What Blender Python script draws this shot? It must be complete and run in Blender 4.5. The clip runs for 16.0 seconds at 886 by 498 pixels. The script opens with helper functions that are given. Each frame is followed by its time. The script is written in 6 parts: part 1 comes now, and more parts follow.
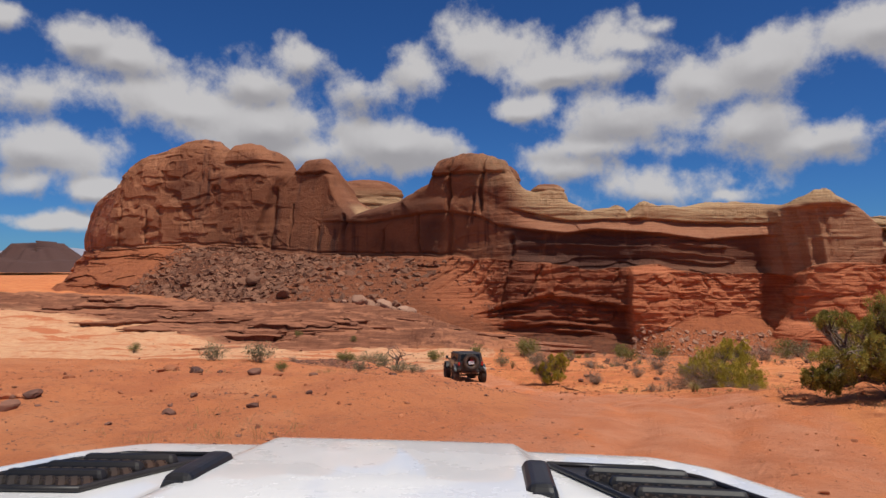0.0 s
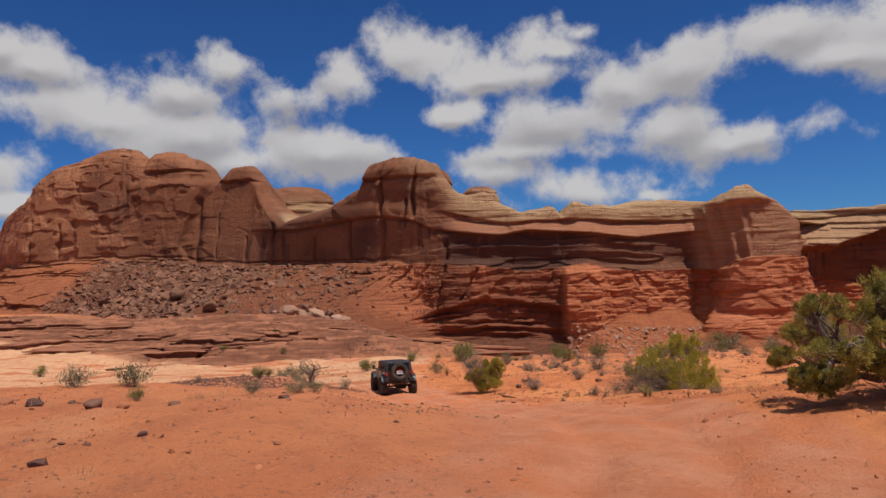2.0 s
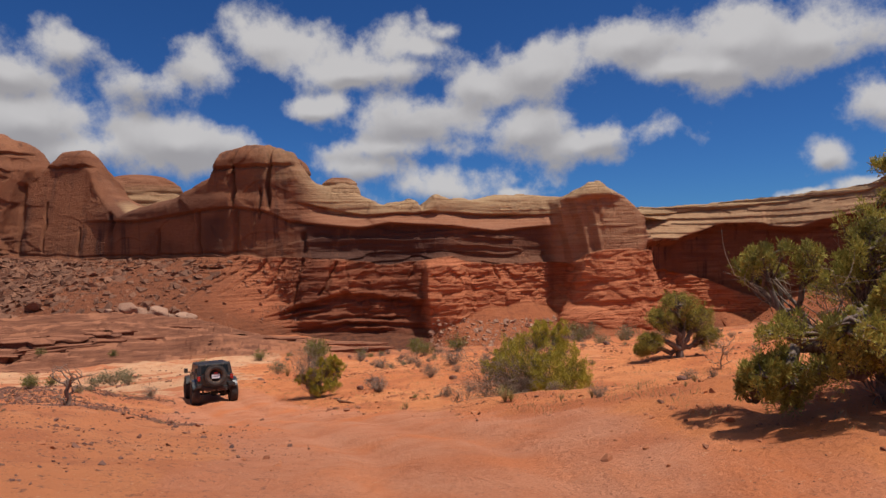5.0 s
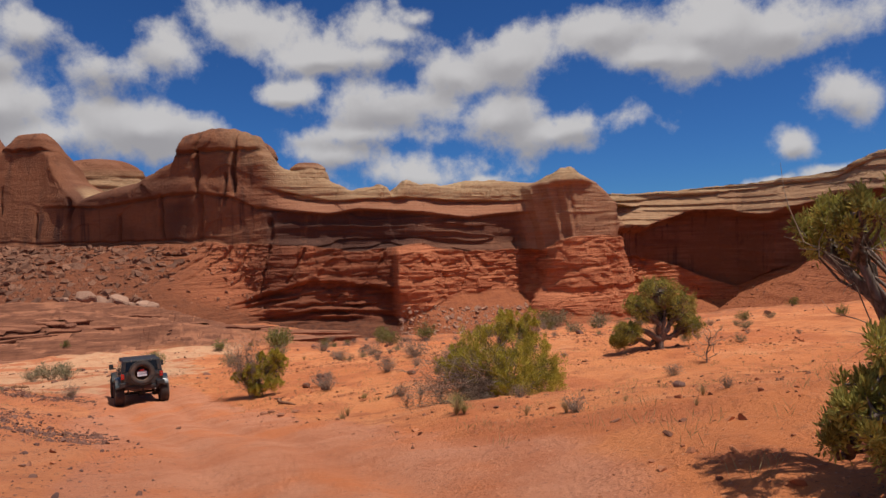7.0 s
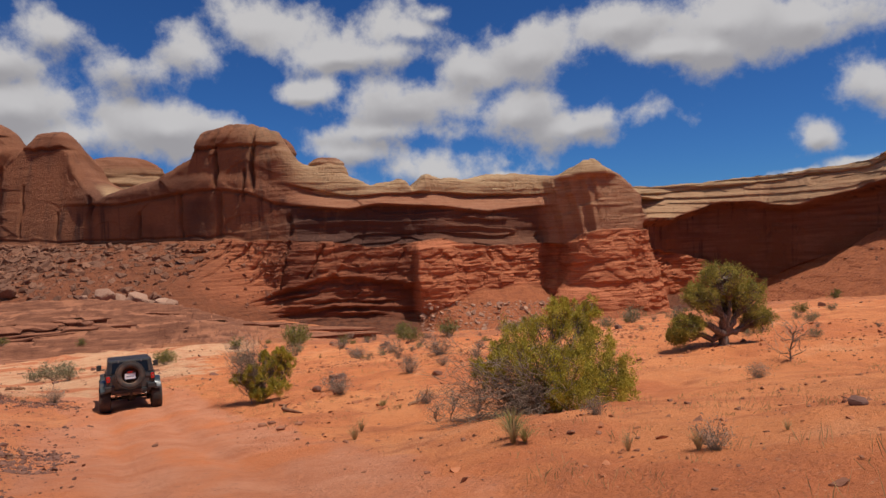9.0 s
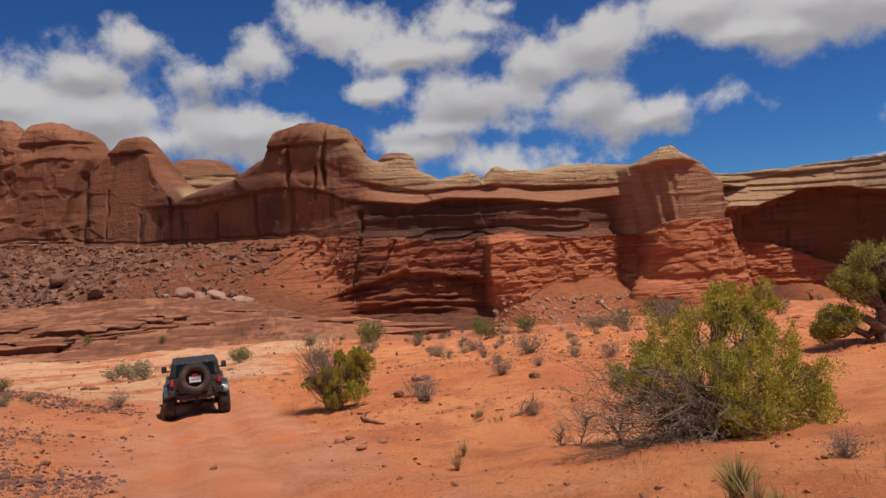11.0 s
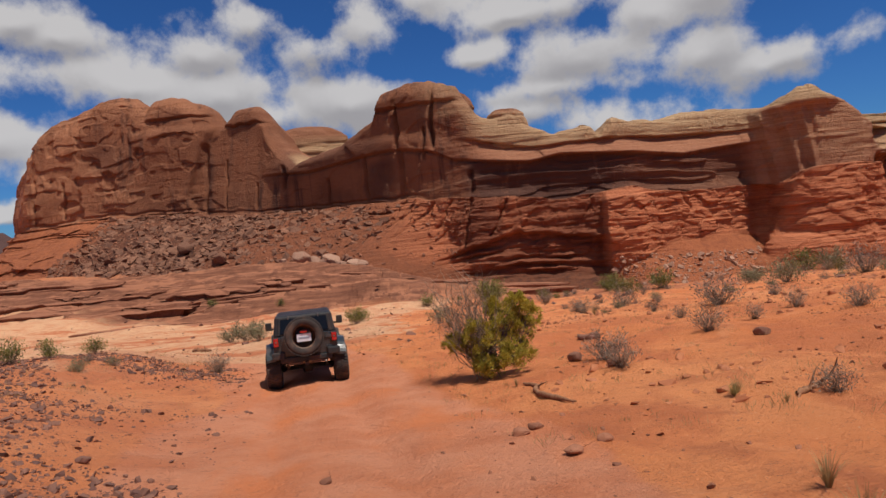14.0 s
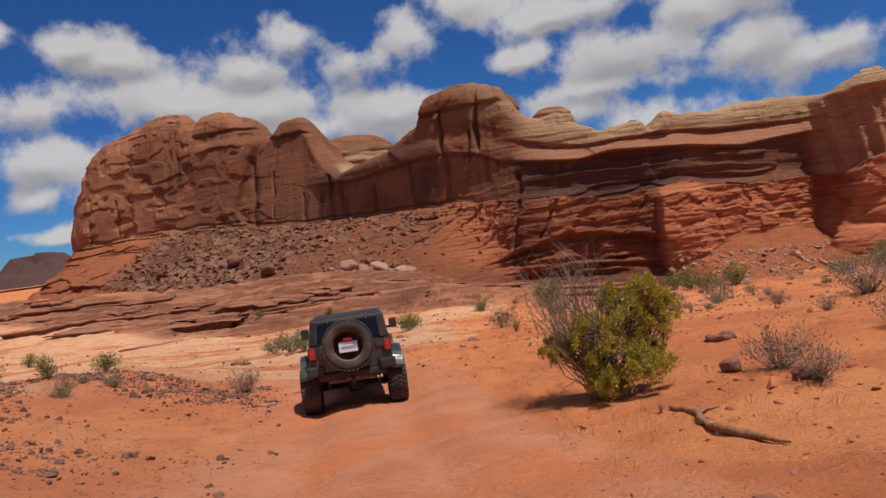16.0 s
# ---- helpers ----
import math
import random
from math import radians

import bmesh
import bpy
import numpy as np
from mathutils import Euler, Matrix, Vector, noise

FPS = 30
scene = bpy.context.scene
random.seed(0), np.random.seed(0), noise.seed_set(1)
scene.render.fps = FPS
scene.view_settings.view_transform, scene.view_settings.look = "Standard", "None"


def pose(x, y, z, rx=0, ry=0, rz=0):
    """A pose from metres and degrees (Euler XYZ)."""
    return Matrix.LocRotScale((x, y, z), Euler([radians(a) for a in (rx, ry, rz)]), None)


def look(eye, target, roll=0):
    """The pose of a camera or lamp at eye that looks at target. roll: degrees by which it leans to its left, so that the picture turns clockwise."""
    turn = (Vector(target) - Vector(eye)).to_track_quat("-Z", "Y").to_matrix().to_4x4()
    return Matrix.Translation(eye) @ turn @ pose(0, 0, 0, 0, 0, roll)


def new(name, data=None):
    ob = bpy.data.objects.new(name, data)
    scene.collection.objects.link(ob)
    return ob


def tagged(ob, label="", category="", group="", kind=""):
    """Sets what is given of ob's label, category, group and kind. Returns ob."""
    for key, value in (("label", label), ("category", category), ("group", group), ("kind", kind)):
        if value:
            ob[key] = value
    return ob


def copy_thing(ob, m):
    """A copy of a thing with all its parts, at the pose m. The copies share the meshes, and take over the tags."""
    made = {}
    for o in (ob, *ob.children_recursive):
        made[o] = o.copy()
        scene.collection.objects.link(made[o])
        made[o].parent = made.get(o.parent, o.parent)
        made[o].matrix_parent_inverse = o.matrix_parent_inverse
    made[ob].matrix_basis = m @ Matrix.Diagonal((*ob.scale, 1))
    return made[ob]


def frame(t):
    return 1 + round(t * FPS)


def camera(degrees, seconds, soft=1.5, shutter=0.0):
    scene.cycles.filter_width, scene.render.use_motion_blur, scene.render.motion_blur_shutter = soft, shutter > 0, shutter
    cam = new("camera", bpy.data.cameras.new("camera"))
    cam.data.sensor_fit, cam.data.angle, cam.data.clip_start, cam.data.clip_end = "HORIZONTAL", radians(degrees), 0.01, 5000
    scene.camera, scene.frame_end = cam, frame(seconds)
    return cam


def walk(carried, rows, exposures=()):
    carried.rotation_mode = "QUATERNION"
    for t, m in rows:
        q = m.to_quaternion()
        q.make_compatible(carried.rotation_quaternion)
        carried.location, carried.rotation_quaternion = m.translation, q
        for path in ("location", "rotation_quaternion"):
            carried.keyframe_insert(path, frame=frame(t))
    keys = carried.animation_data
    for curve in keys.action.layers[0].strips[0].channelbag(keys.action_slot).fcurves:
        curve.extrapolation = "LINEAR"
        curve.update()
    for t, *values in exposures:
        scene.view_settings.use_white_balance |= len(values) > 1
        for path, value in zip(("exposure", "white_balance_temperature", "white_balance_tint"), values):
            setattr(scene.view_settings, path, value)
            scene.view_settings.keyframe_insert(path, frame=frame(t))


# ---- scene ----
cam = camera(65.0, 16.0, soft=1.5)
PATH = [
    (0, (0.016, -0.071, 1.751), (0.025, 1.929, 1.778), 0.1),
    (0.5, (0.183, 0.791, 1.644), (0.227, 2.79, 1.678), -0.9),
    (1, (0.392, 1.664, 1.536), (0.481, 3.662, 1.571), -1.1),
    (1.5, (0.481, 2.528, 1.484), (0.62, 4.523, 1.524), -1.5),
    (2, (0.743, 3.401, 1.374), (0.938, 5.391, 1.416), -1.8),
    (2.5, (1.066, 4.398, 1.223), (1.322, 6.381, 1.261), -1.8),
    (3, (1.385, 5.408, 1.099), (1.742, 7.376, 1.128), -1.8),
    (3.5, (1.73, 6.286, 0.967), (2.146, 8.242, 0.995), -1.8),
    (4, (2.109, 7.146, 0.854), (2.589, 9.088, 0.877), -1.9),
    (4.5, (2.466, 7.966, 0.717), (2.999, 9.894, 0.738), -1.8),
    (5, (2.793, 8.679, 0.615), (3.37, 10.594, 0.632), -1.9),
    (5.2, (2.944, 8.963, 0.544), (3.535, 10.874, 0.565), -1.7),
    (7.3, (4.489, 12.168, 0.279), (5.143, 14.058, 0.25), -2.0),
    (7.5, (4.589, 12.614, 0.193), (5.24, 14.504, 0.16), -2.1),
    (8, (4.879, 13.606, 0.022), (5.519, 15.5, -0.02), -2.2),
    (8.5, (5.075, 14.464, -0.14), (5.698, 16.364, -0.177), -2.5),
    (8.7, (5.124, 14.745, -0.147), (5.739, 16.648, -0.181), -2.5),
    (10.8, (5.373, 18.071, -0.466), (5.79, 20.027, -0.49), -3.3),
    (11, (5.308, 18.398, -0.502), (5.711, 20.357, -0.535), -3.6),
    (11.5, (5.272, 19.285, -0.652), (5.624, 21.253, -0.699), -3.6),
    (12, (5.155, 20.328, -0.848), (5.452, 22.305, -0.91), -4.4),
    (12.5, (5.113, 21.284, -1.041), (5.358, 23.267, -1.113), -4.6),
    (13, (4.976, 22.243, -1.214), (5.164, 24.233, -1.3), -4.8),
    (13.5, (4.842, 23.208, -1.453), (4.978, 25.201, -1.552), -5.2),
    (14, (4.68, 24.283, -1.655), (4.768, 26.277, -1.768), -5.5),
    (14.5, (4.48, 25.321, -1.88), (4.526, 27.317, -1.99), -5.7),
    (15, (4.308, 26.15, -1.98), (4.321, 28.147, -2.084), -6.4),
    (15.5, (4.313, 27.239, -2.172), (4.296, 29.237, -2.262), -6.7),
    (16, (4.099, 28.455, -2.356), (4.056, 30.453, -2.435), -7.5),
]
walk(cam, [(t, look(eye, target, roll)) for t, eye, target, roll in PATH])

# ---------------------------------------------------------------- sky, sun
SUN_AZ, SUN_EL = 126.0, 68.0      # degrees clockwise from +y, degrees up
scene.view_settings.exposure = 0.0
world = bpy.data.worlds.new("desert_sky")
scene.world = world
world.use_nodes = True
wn, wl = world.node_tree.nodes, world.node_tree.links
wn.clear()


def wnode(kind, **values):
    n = wn.new(kind)
    for k, v in values.items():
        if k == "operation":
            n.operation = v
        else:
            n.inputs[int(k[1:])].default_value = v
    return n


def wmath(op, a, b=None, c=None):
    n = wn.new("ShaderNodeMath")
    n.operation = op
    for i, v in enumerate((a, b, c)):
        if v is None:
            continue
        if isinstance(v, (int, float)):
            n.inputs[i].default_value = v
        else:
            wl.new(v, n.inputs[i])
    return n.outputs[0]


sky = wn.new("ShaderNodeTexSky")
sky.sky_type = "NISHITA"
sky.sun_disc = False
sky.sun_elevation, sky.sun_rotation = radians(SUN_EL), radians(SUN_AZ)
sky.altitude, sky.air_density, sky.dust_density, sky.ozone_density = 1400, 0.9, 0.15, 2.6
coord = wn.new("ShaderNodeTexCoord")
sep = wn.new("ShaderNodeSeparateXYZ")
wl.new(coord.outputs["Generated"], sep.inputs[0])
dx, dy, dz = sep.outputs
# bearing and height of each direction, in degrees
azim = wmath("MULTIPLY", wmath("ARCTAN2", dx, dy), 57.2958)
elev = wmath("MULTIPLY", wmath("ARCSINE", dz), 57.2958)
# the direction on a level layer of cloud
flat = wn.new("ShaderNodeCombineXYZ")
up = wmath("ADD", wmath("MAXIMUM", dz, 0.0), 0.16)
wl.new(wmath("DIVIDE", dx, up), flat.inputs[0])
wl.new(wmath("DIVIDE", dy, up), flat.inputs[1])


def wnoise(scale, detail, rough, vec, off=0.0):
    n = wn.new("ShaderNodeTexNoise")
    n.noise_dimensions = "4D"
    n.inputs["W"].default_value = off
    n.inputs["Scale"].default_value, n.inputs["Detail"].default_value, n.inputs["Roughness"].default_value = scale, detail, rough
    wl.new(vec, n.inputs["Vector"])
    return n.outputs["Fac"]


fine = wnoise(8.0, 12.0, 0.60, coord.outputs["Generated"], 1.3)
broad = wnoise(5.0, 4.0, 0.5, coord.outputs["Generated"], 4.1)
wob_b = wmath("MULTIPLY", wmath("SUBTRACT", broad, 0.5), 4.5)
az_w = wmath("ADD", azim, wob_b)
el_w = wmath("ADD", elev, wmath("MULTIPLY", wmath("SUBTRACT", wnoise(6.0, 5.0, 0.5, coord.outputs["Generated"], 8.4), 0.5), 3.2))
# cumulus heaps: bearing, height, half width, half height
WEST_CLOUDS = [(-48.0, 12.0, 9.0, 4.0), (-31.9, 16.6, 1.7, 1.3), (-30.9, 5.4, 2.0, 0.9), (-30.3, 7.6, 3.8, 2.0), (-30.3, 11.6, 3.5, 1.7), (-29.0, 2.9,
          3.0, 0.6), (-27.1, 15.5, 2.8, 1.5), (-26.5, 5.0, 1.5, 0.6), (-24.7, 14.6, 2.7, 1.4), (-20.5, 11.7, 5.3, 1.9), (-15.4, 14.0, 3.2, 1.8),
          (-14.1, 10.8, 6.1, 2.4), (-11.5, 15.7, 2.5, 1.5), (-10.1, 8.8, 4.1, 1.6), (-6.5, 13.5, 4.1, 1.8), (-3.7, 9.6, 6.5, 2.0), (-2.3, 15.2, 4.2,
          2.5), (2.4, 17.1, 4.7, 2.5), (6.3, 12.0, 2.5, 1.1), (9.3, 14.8, 4.1, 1.2), (10.2, 7.2, 5.0, 1.4)]
EAST_CLOUDS = [(12.5, 8.5, 6.7, 1.3), (13.1, 15.0, 6.9, 1.7), (14.7, 10.4, 6.5, 2.7), (15.1, 16.4, 4.8, 1.9), (16.8, 5.7, 7.3, 1.8), (16.9, 18.1, 2.1,
          1.0), (20.6, 13.3, 4.5, 2.5), (22.6, 4.9, 2.0, 0.7), (23.8, 9.9, 4.3, 2.1), (24.2, 14.4, 5.1, 2.8), (25.1, 14.5, 5.5, 2.8), (28.4, 8.3, 3.6,
          1.5), (29.0, 8.6, 5.4, 1.3), (32.4, 16.0, 5.2, 2.4), (36.5, 13.6, 3.7, 1.3), (39.4, 13.5, 2.8, 1.6), (40.7, 15.1, 5.5, 2.8), (44.5, 3.8,
          2.1, 0.5), (46.0, 14.6, 5.1, 2.0), (46.1, 6.3, 2.0, 1.6), (47.8, 4.0, 2.1, 0.8), (49.7, 9.6, 2.9, 2.2)]


def heaps(az, el):
    """How deep a direction lies inside the heaps; below 0 outside."""
    out = None
    for a, e, w, h in WEST_CLOUDS + EAST_CLOUDS:
        u = wmath("DIVIDE", wmath("SUBTRACT", az, float(a)), float(w) * 1.20)
        v = wmath("DIVIDE", wmath("SUBTRACT", el, float(e)), float(h) * 1.18)
        f = wmath("SUBTRACT", 1.0, wmath("SQRT", wmath("MULTIPLY_ADD", u, u, wmath("MULTIPLY", v, v))))
        out = f if out is None else wmath("SMOOTH_MAX", out, f, 0.45)
    return out


heap = heaps(az_w, el_w)
above = heaps(az_w, wmath("ADD", el_w, 1.0))
# the rest of the sky carries scattered heaps of the same kind
rest = wmath("MULTIPLY", wmath("SUBTRACT", wnoise(1.1, 5.0, 0.5, flat.outputs[0], 7.7), 0.53), 5.0)
away = wn.new("ShaderNodeMapRange")
wl.new(wmath("ABSOLUTE", wmath("SUBTRACT", azim, 8.0)), away.inputs["Value"])
away.inputs["From Min"].default_value, away.inputs["From Max"].default_value = 58, 72
rest = wmath("SUBTRACT", rest, wmath("MULTIPLY", wmath("SUBTRACT", 1.0, away.outputs[0]), 3.0))
dens = wmath("MAXIMUM", heap, rest)
dens = wmath("ADD", dens, wmath("MULTIPLY", wmath("SUBTRACT", fine, 0.5), 4.4))
cover = wn.new("ShaderNodeMapRange")
cover.interpolation_type = "SMOOTHSTEP"
cover.inputs["From Min"].default_value, cover.inputs["From Max"].default_value = -0.11, 0.62
wl.new(dens, cover.inputs["Value"])
# sunlit tops and edges, greyer undersides
thick = wn.new("ShaderNodeMapRange")
thick.interpolation_type = "SMOOTHSTEP"
lump = wmath("MULTIPLY", wmath("SUBTRACT", wnoise(6.0, 8.0, 0.55, coord.outputs["Generated"], 2.2), 0.5), 2.4)
under = wmath("MULTIPLY", wmath("SUBTRACT", above, heap), 1.5)
wl.new(wmath("ADD", wmath("ADD", wmath("MULTIPLY", wmath("MINIMUM", dens, 0.7), 0.5), under), lump), thick.inputs["Value"])
thick.inputs["From Min"].default_value, thick.inputs["From Max"].default_value = -0.25, 1.0
cloud_mix = wn.new("ShaderNodeMix")
cloud_mix.data_type = "RGBA"
cloud_mix.inputs["A"].default_value, cloud_mix.inputs["B"].default_value = (0.575, 0.558, 0.553, 1), (0.35, 0.335, 0.34, 1)
wl.new(thick.outputs[0], cloud_mix.inputs["Factor"])
tint = wn.new("ShaderNodeMix")
tint.data_type, tint.blend_type = "RGBA", "MULTIPLY"
tint.inputs["Factor"].default_value = 1.0
tint.inputs["B"].default_value = (0.0175, 0.039, 0.070, 1)
wl.new(sky.outputs[0], tint.inputs["A"])
total = wn.new("ShaderNodeMix")
total.data_type = "RGBA"
wl.new(wmath("MULTIPLY", cover.outputs[0], 0.94), total.inputs["Factor"])
wl.new(tint.outputs["Result"], total.inputs["A"])
wl.new(cloud_mix.outputs["Result"], total.inputs["B"])
back = wn.new("ShaderNodeBackground")
back.inputs["Strength"].default_value = 1.0
wl.new(total.outputs["Result"], back.inputs["Color"])
wl.new(back.outputs[0], wn.new("ShaderNodeOutputWorld").inputs[0])

sun = new("sun", bpy.data.lights.new("sun", "SUN"))
sun.data.energy, sun.data.angle, sun.data.color = 4.2, radians(0.55), (1.0, 0.95, 0.87)
sa, se = radians(SUN_AZ), radians(SUN_EL)
sun_to = Vector((math.sin(sa) * math.cos(se), math.cos(sa) * math.cos(se), math.sin(se)))
sun.matrix_world = look(sun_to * 300, (0, 0, 0))


# ---------------------------------------------------------------- noise on arrays
def hashed(ix, iy, iz):
    h = (ix.astype(np.int64) * 374761393 + iy.astype(np.int64) * 668265263 + iz.astype(np.int64) * 2147483647) & 0xFFFFFFFF
    h = ((h ^ (h >> 13)) * 1274126177) & 0xFFFFFFFF
    h = ((h ^ (h >> 16)) * 2246822519) & 0xFFFFFFFF
    return ((h ^ (h >> 15)) & 0xFFFFFF) / float(0x7FFFFF) - 1.0


def vnoise(x, y, z=0.0):
    x, y, z = np.broadcast_arrays(np.asarray(x, float), np.asarray(y, float), np.asarray(z, float))
    fx, fy, fz = np.floor(x), np.floor(y), np.floor(z)
    ax, ay, az = x - fx, y - fy, z - fz
    ax, ay, az = (a * a * (3 - 2 * a) for a in (ax, ay, az))
    out = 0
    for i in (0, 1):
        for j in (0, 1):
            for k in (0, 1):
                out = out + hashed(fx + i, fy + j, fz + k) * (ax if i else 1 - ax) * (ay if j else 1 - ay) * (az if k else 1 - az)
    return out


def fbm(x, y, z=0.0, octaves=4, gain=0.5):
    out, amp = 0, 1.0
    x, y, z = np.asarray(x, float), np.asarray(y, float), np.asarray(z, float)
    for i in range(octaves):
        out = out + amp * vnoise(x + 17.3 * i, y - 9.1 * i, z + 5.7 * i)
        x, y, z, amp = x * 2.03, y * 2.03, z * 2.03, amp * gain
    return out


def slabs(x, y, seed=0.0):
    """Cells with straight edges: a value for each cell and the way to its border (0 on it)."""
    x, y = np.broadcast_arrays(np.asarray(x, float), np.asarray(y, float))
    fx, fy = np.floor(x), np.floor(y)
    best, second, value = np.full(x.shape, 9.0), np.full(x.shape, 9.0), np.zeros(x.shape)
    for i in (-1, 0, 1):
        for j in (-1, 0, 1):
            cx, cy = fx + i, fy + j
            k = np.full(x.shape, seed)
            d = np.hypot(cx + 0.5 + 0.45 * hashed(cx, cy, k) - x, cy + 0.5 + 0.45 * hashed(cx, cy, k + 1) - y)
            near = d < best
            second = np.where(near, best, np.minimum(second, d))
            value = np.where(near, hashed(cx, cy, k + 2), value)
            best = np.where(near, d, best)
    return value, second - best


def step(a, b, x):
    t = np.clip((x - a) / (b - a), 0, 1)
    return t * t * (3 - 2 * t)


# ---------------------------------------------------------------- meshes
def mesh_from(name, verts, faces, smooth=True):
    me = bpy.data.meshes.new(name)
    verts, faces = np.asarray(verts, np.float32), np.asarray(faces, np.int32)
    n, k = faces.shape
    me.vertices.add(len(verts))
    me.vertices.foreach_set("co", verts.ravel())
    me.loops.add(n * k)
    me.loops.foreach_set("vertex_index", faces.ravel())
    me.polygons.add(n)
    me.polygons.foreach_set("loop_start", np.arange(0, n * k, k, dtype=np.int32))
    me.polygons.foreach_set("use_smooth", np.full(n, smooth, dtype=bool))
    me.update(calc_edges=True)
    return me


def grid_faces(rows, cols):
    i = np.arange(rows * cols).reshape(rows, cols)
    return np.stack([i[:-1, :-1], i[:-1, 1:], i[1:, 1:], i[1:, :-1]], -1).reshape(-1, 4)


def attribute(me, name, values):
    at = me.attributes.new(name, "FLOAT", "POINT")
    at.data.foreach_set("value", np.asarray(values, np.float32).ravel())


def thing(name, me, material, label, category, kind="", group=""):
    ob = new(name, me)
    if material:
        me.materials.append(material)
    return tagged(ob, label, category, group, kind)


def empty(name, m, label, category, group="", kind=""):
    ob = new(name)
    ob.empty_display_size = 0.2
    ob.matrix_world = m
    return tagged(ob, label, category, group, kind)


def part(name, data, material, parent, label=""):
    """One mesh object under a thing or a part; data is a bmesh or a mesh, in the parent's own space."""
    if isinstance(data, bmesh.types.BMesh):
        me = bpy.data.meshes.new(name)
        data.to_mesh(me)
        data.free()
    else:
        me = data
    ob = new(name, me)
    if material and not me.materials:
        me.materials.append(material)
    ob.parent = parent
    return tagged(ob, label)


# ---------------------------------------------------------------- materials
class Nodes:
    def __init__(self, name):
        self.mat = bpy.data.materials.new(name)
        self.mat.use_nodes = True
        self.t = self.mat.node_tree
        self.n, self.l = self.t.nodes, self.t.links
        self.bsdf = self.n["Principled BSDF"]
        self.geo = self.n.new("ShaderNodeNewGeometry")
        self.pos = self.geo.outputs["Position"]

    def put(self, value, socket):
        if isinstance(value, (int, float)):
            socket.default_value = value
        elif isinstance(value, tuple):
            socket.default_value = value if len(value) == 4 or socket.type == "VECTOR" else (*value, 1)
        else:
            self.l.new(value, socket)

    def noise(self, scale, detail=5.0, rough=0.55, stretch=None, vec=None, distort=0.0):
        vec = vec or self.pos
        if stretch:
            m = self.n.new("ShaderNodeMapping")
            m.inputs["Scale"].default_value = stretch
            self.l.new(vec, m.inputs[0])
            vec = m.outputs[0]
        n = self.n.new("ShaderNodeTexNoise")
        n.inputs["Scale"].default_value, n.inputs["Detail"].default_value = scale, detail
        n.inputs["Roughness"].default_value, n.inputs["Distortion"].default_value = rough, distort
        self.l.new(vec, n.inputs["Vector"])
        return n.outputs["Fac"]

    def ramp(self, value, a, b):
        n = self.n.new("ShaderNodeMapRange")
        n.interpolation_type = "SMOOTHSTEP"
        self.put(value, n.inputs["Value"])
        n.inputs["From Min"].default_value, n.inputs["From Max"].default_value = a, b
        return n.outputs[0]

    def math(self, op, a, b=0.0):
        n = self.n.new("ShaderNodeMath")
        n.operation = op
        self.put(a, n.inputs[0])
        self.put(b, n.inputs[1])
        return n.outputs[0]

    def mix(self, fac, a, b, blend="MIX"):
        n = self.n.new("ShaderNodeMix")
        n.data_type, n.blend_type = "RGBA", blend
        self.put(fac, n.inputs["Factor"])
        self.put(a, n.inputs["A"])
        self.put(b, n.inputs["B"])
        return n.outputs["Result"]

    def attr(self, name):
        n = self.n.new("ShaderNodeAttribute")
        n.attribute_name = name
        return n.outputs["Fac"]

    def level(self):
        """1 on flat ground, less on steep faces."""
        n = self.n.new("ShaderNodeSeparateXYZ")
        self.l.new(self.geo.outputs["Normal"], n.inputs[0])
        return n.outputs[2]

    def random(self):
        return self.n.new("ShaderNodeObjectInfo").outputs["Random"]

    def island(self):
        return self.geo.outputs["Random Per Island"]

    def done(self, color, rough=0.85, bump=None, depth=0.02, strength=0.6, metal=0.0, spec=0.3):
        self.put(color, self.bsdf.inputs["Base Color"])
        self.put(rough, self.bsdf.inputs["Roughness"])
        self.bsdf.inputs["Metallic"].default_value = metal
        self.bsdf.inputs["Specular IOR Level"].default_value = spec
        if bump is not None:
            b = self.n.new("ShaderNodeBump")
            b.inputs["Strength"].default_value, b.inputs["Distance"].default_value = strength, depth
            self.l.new(bump, b.inputs["Height"])
            self.l.new(b.outputs[0], self.bsdf.inputs["Normal"])
        return self.mat


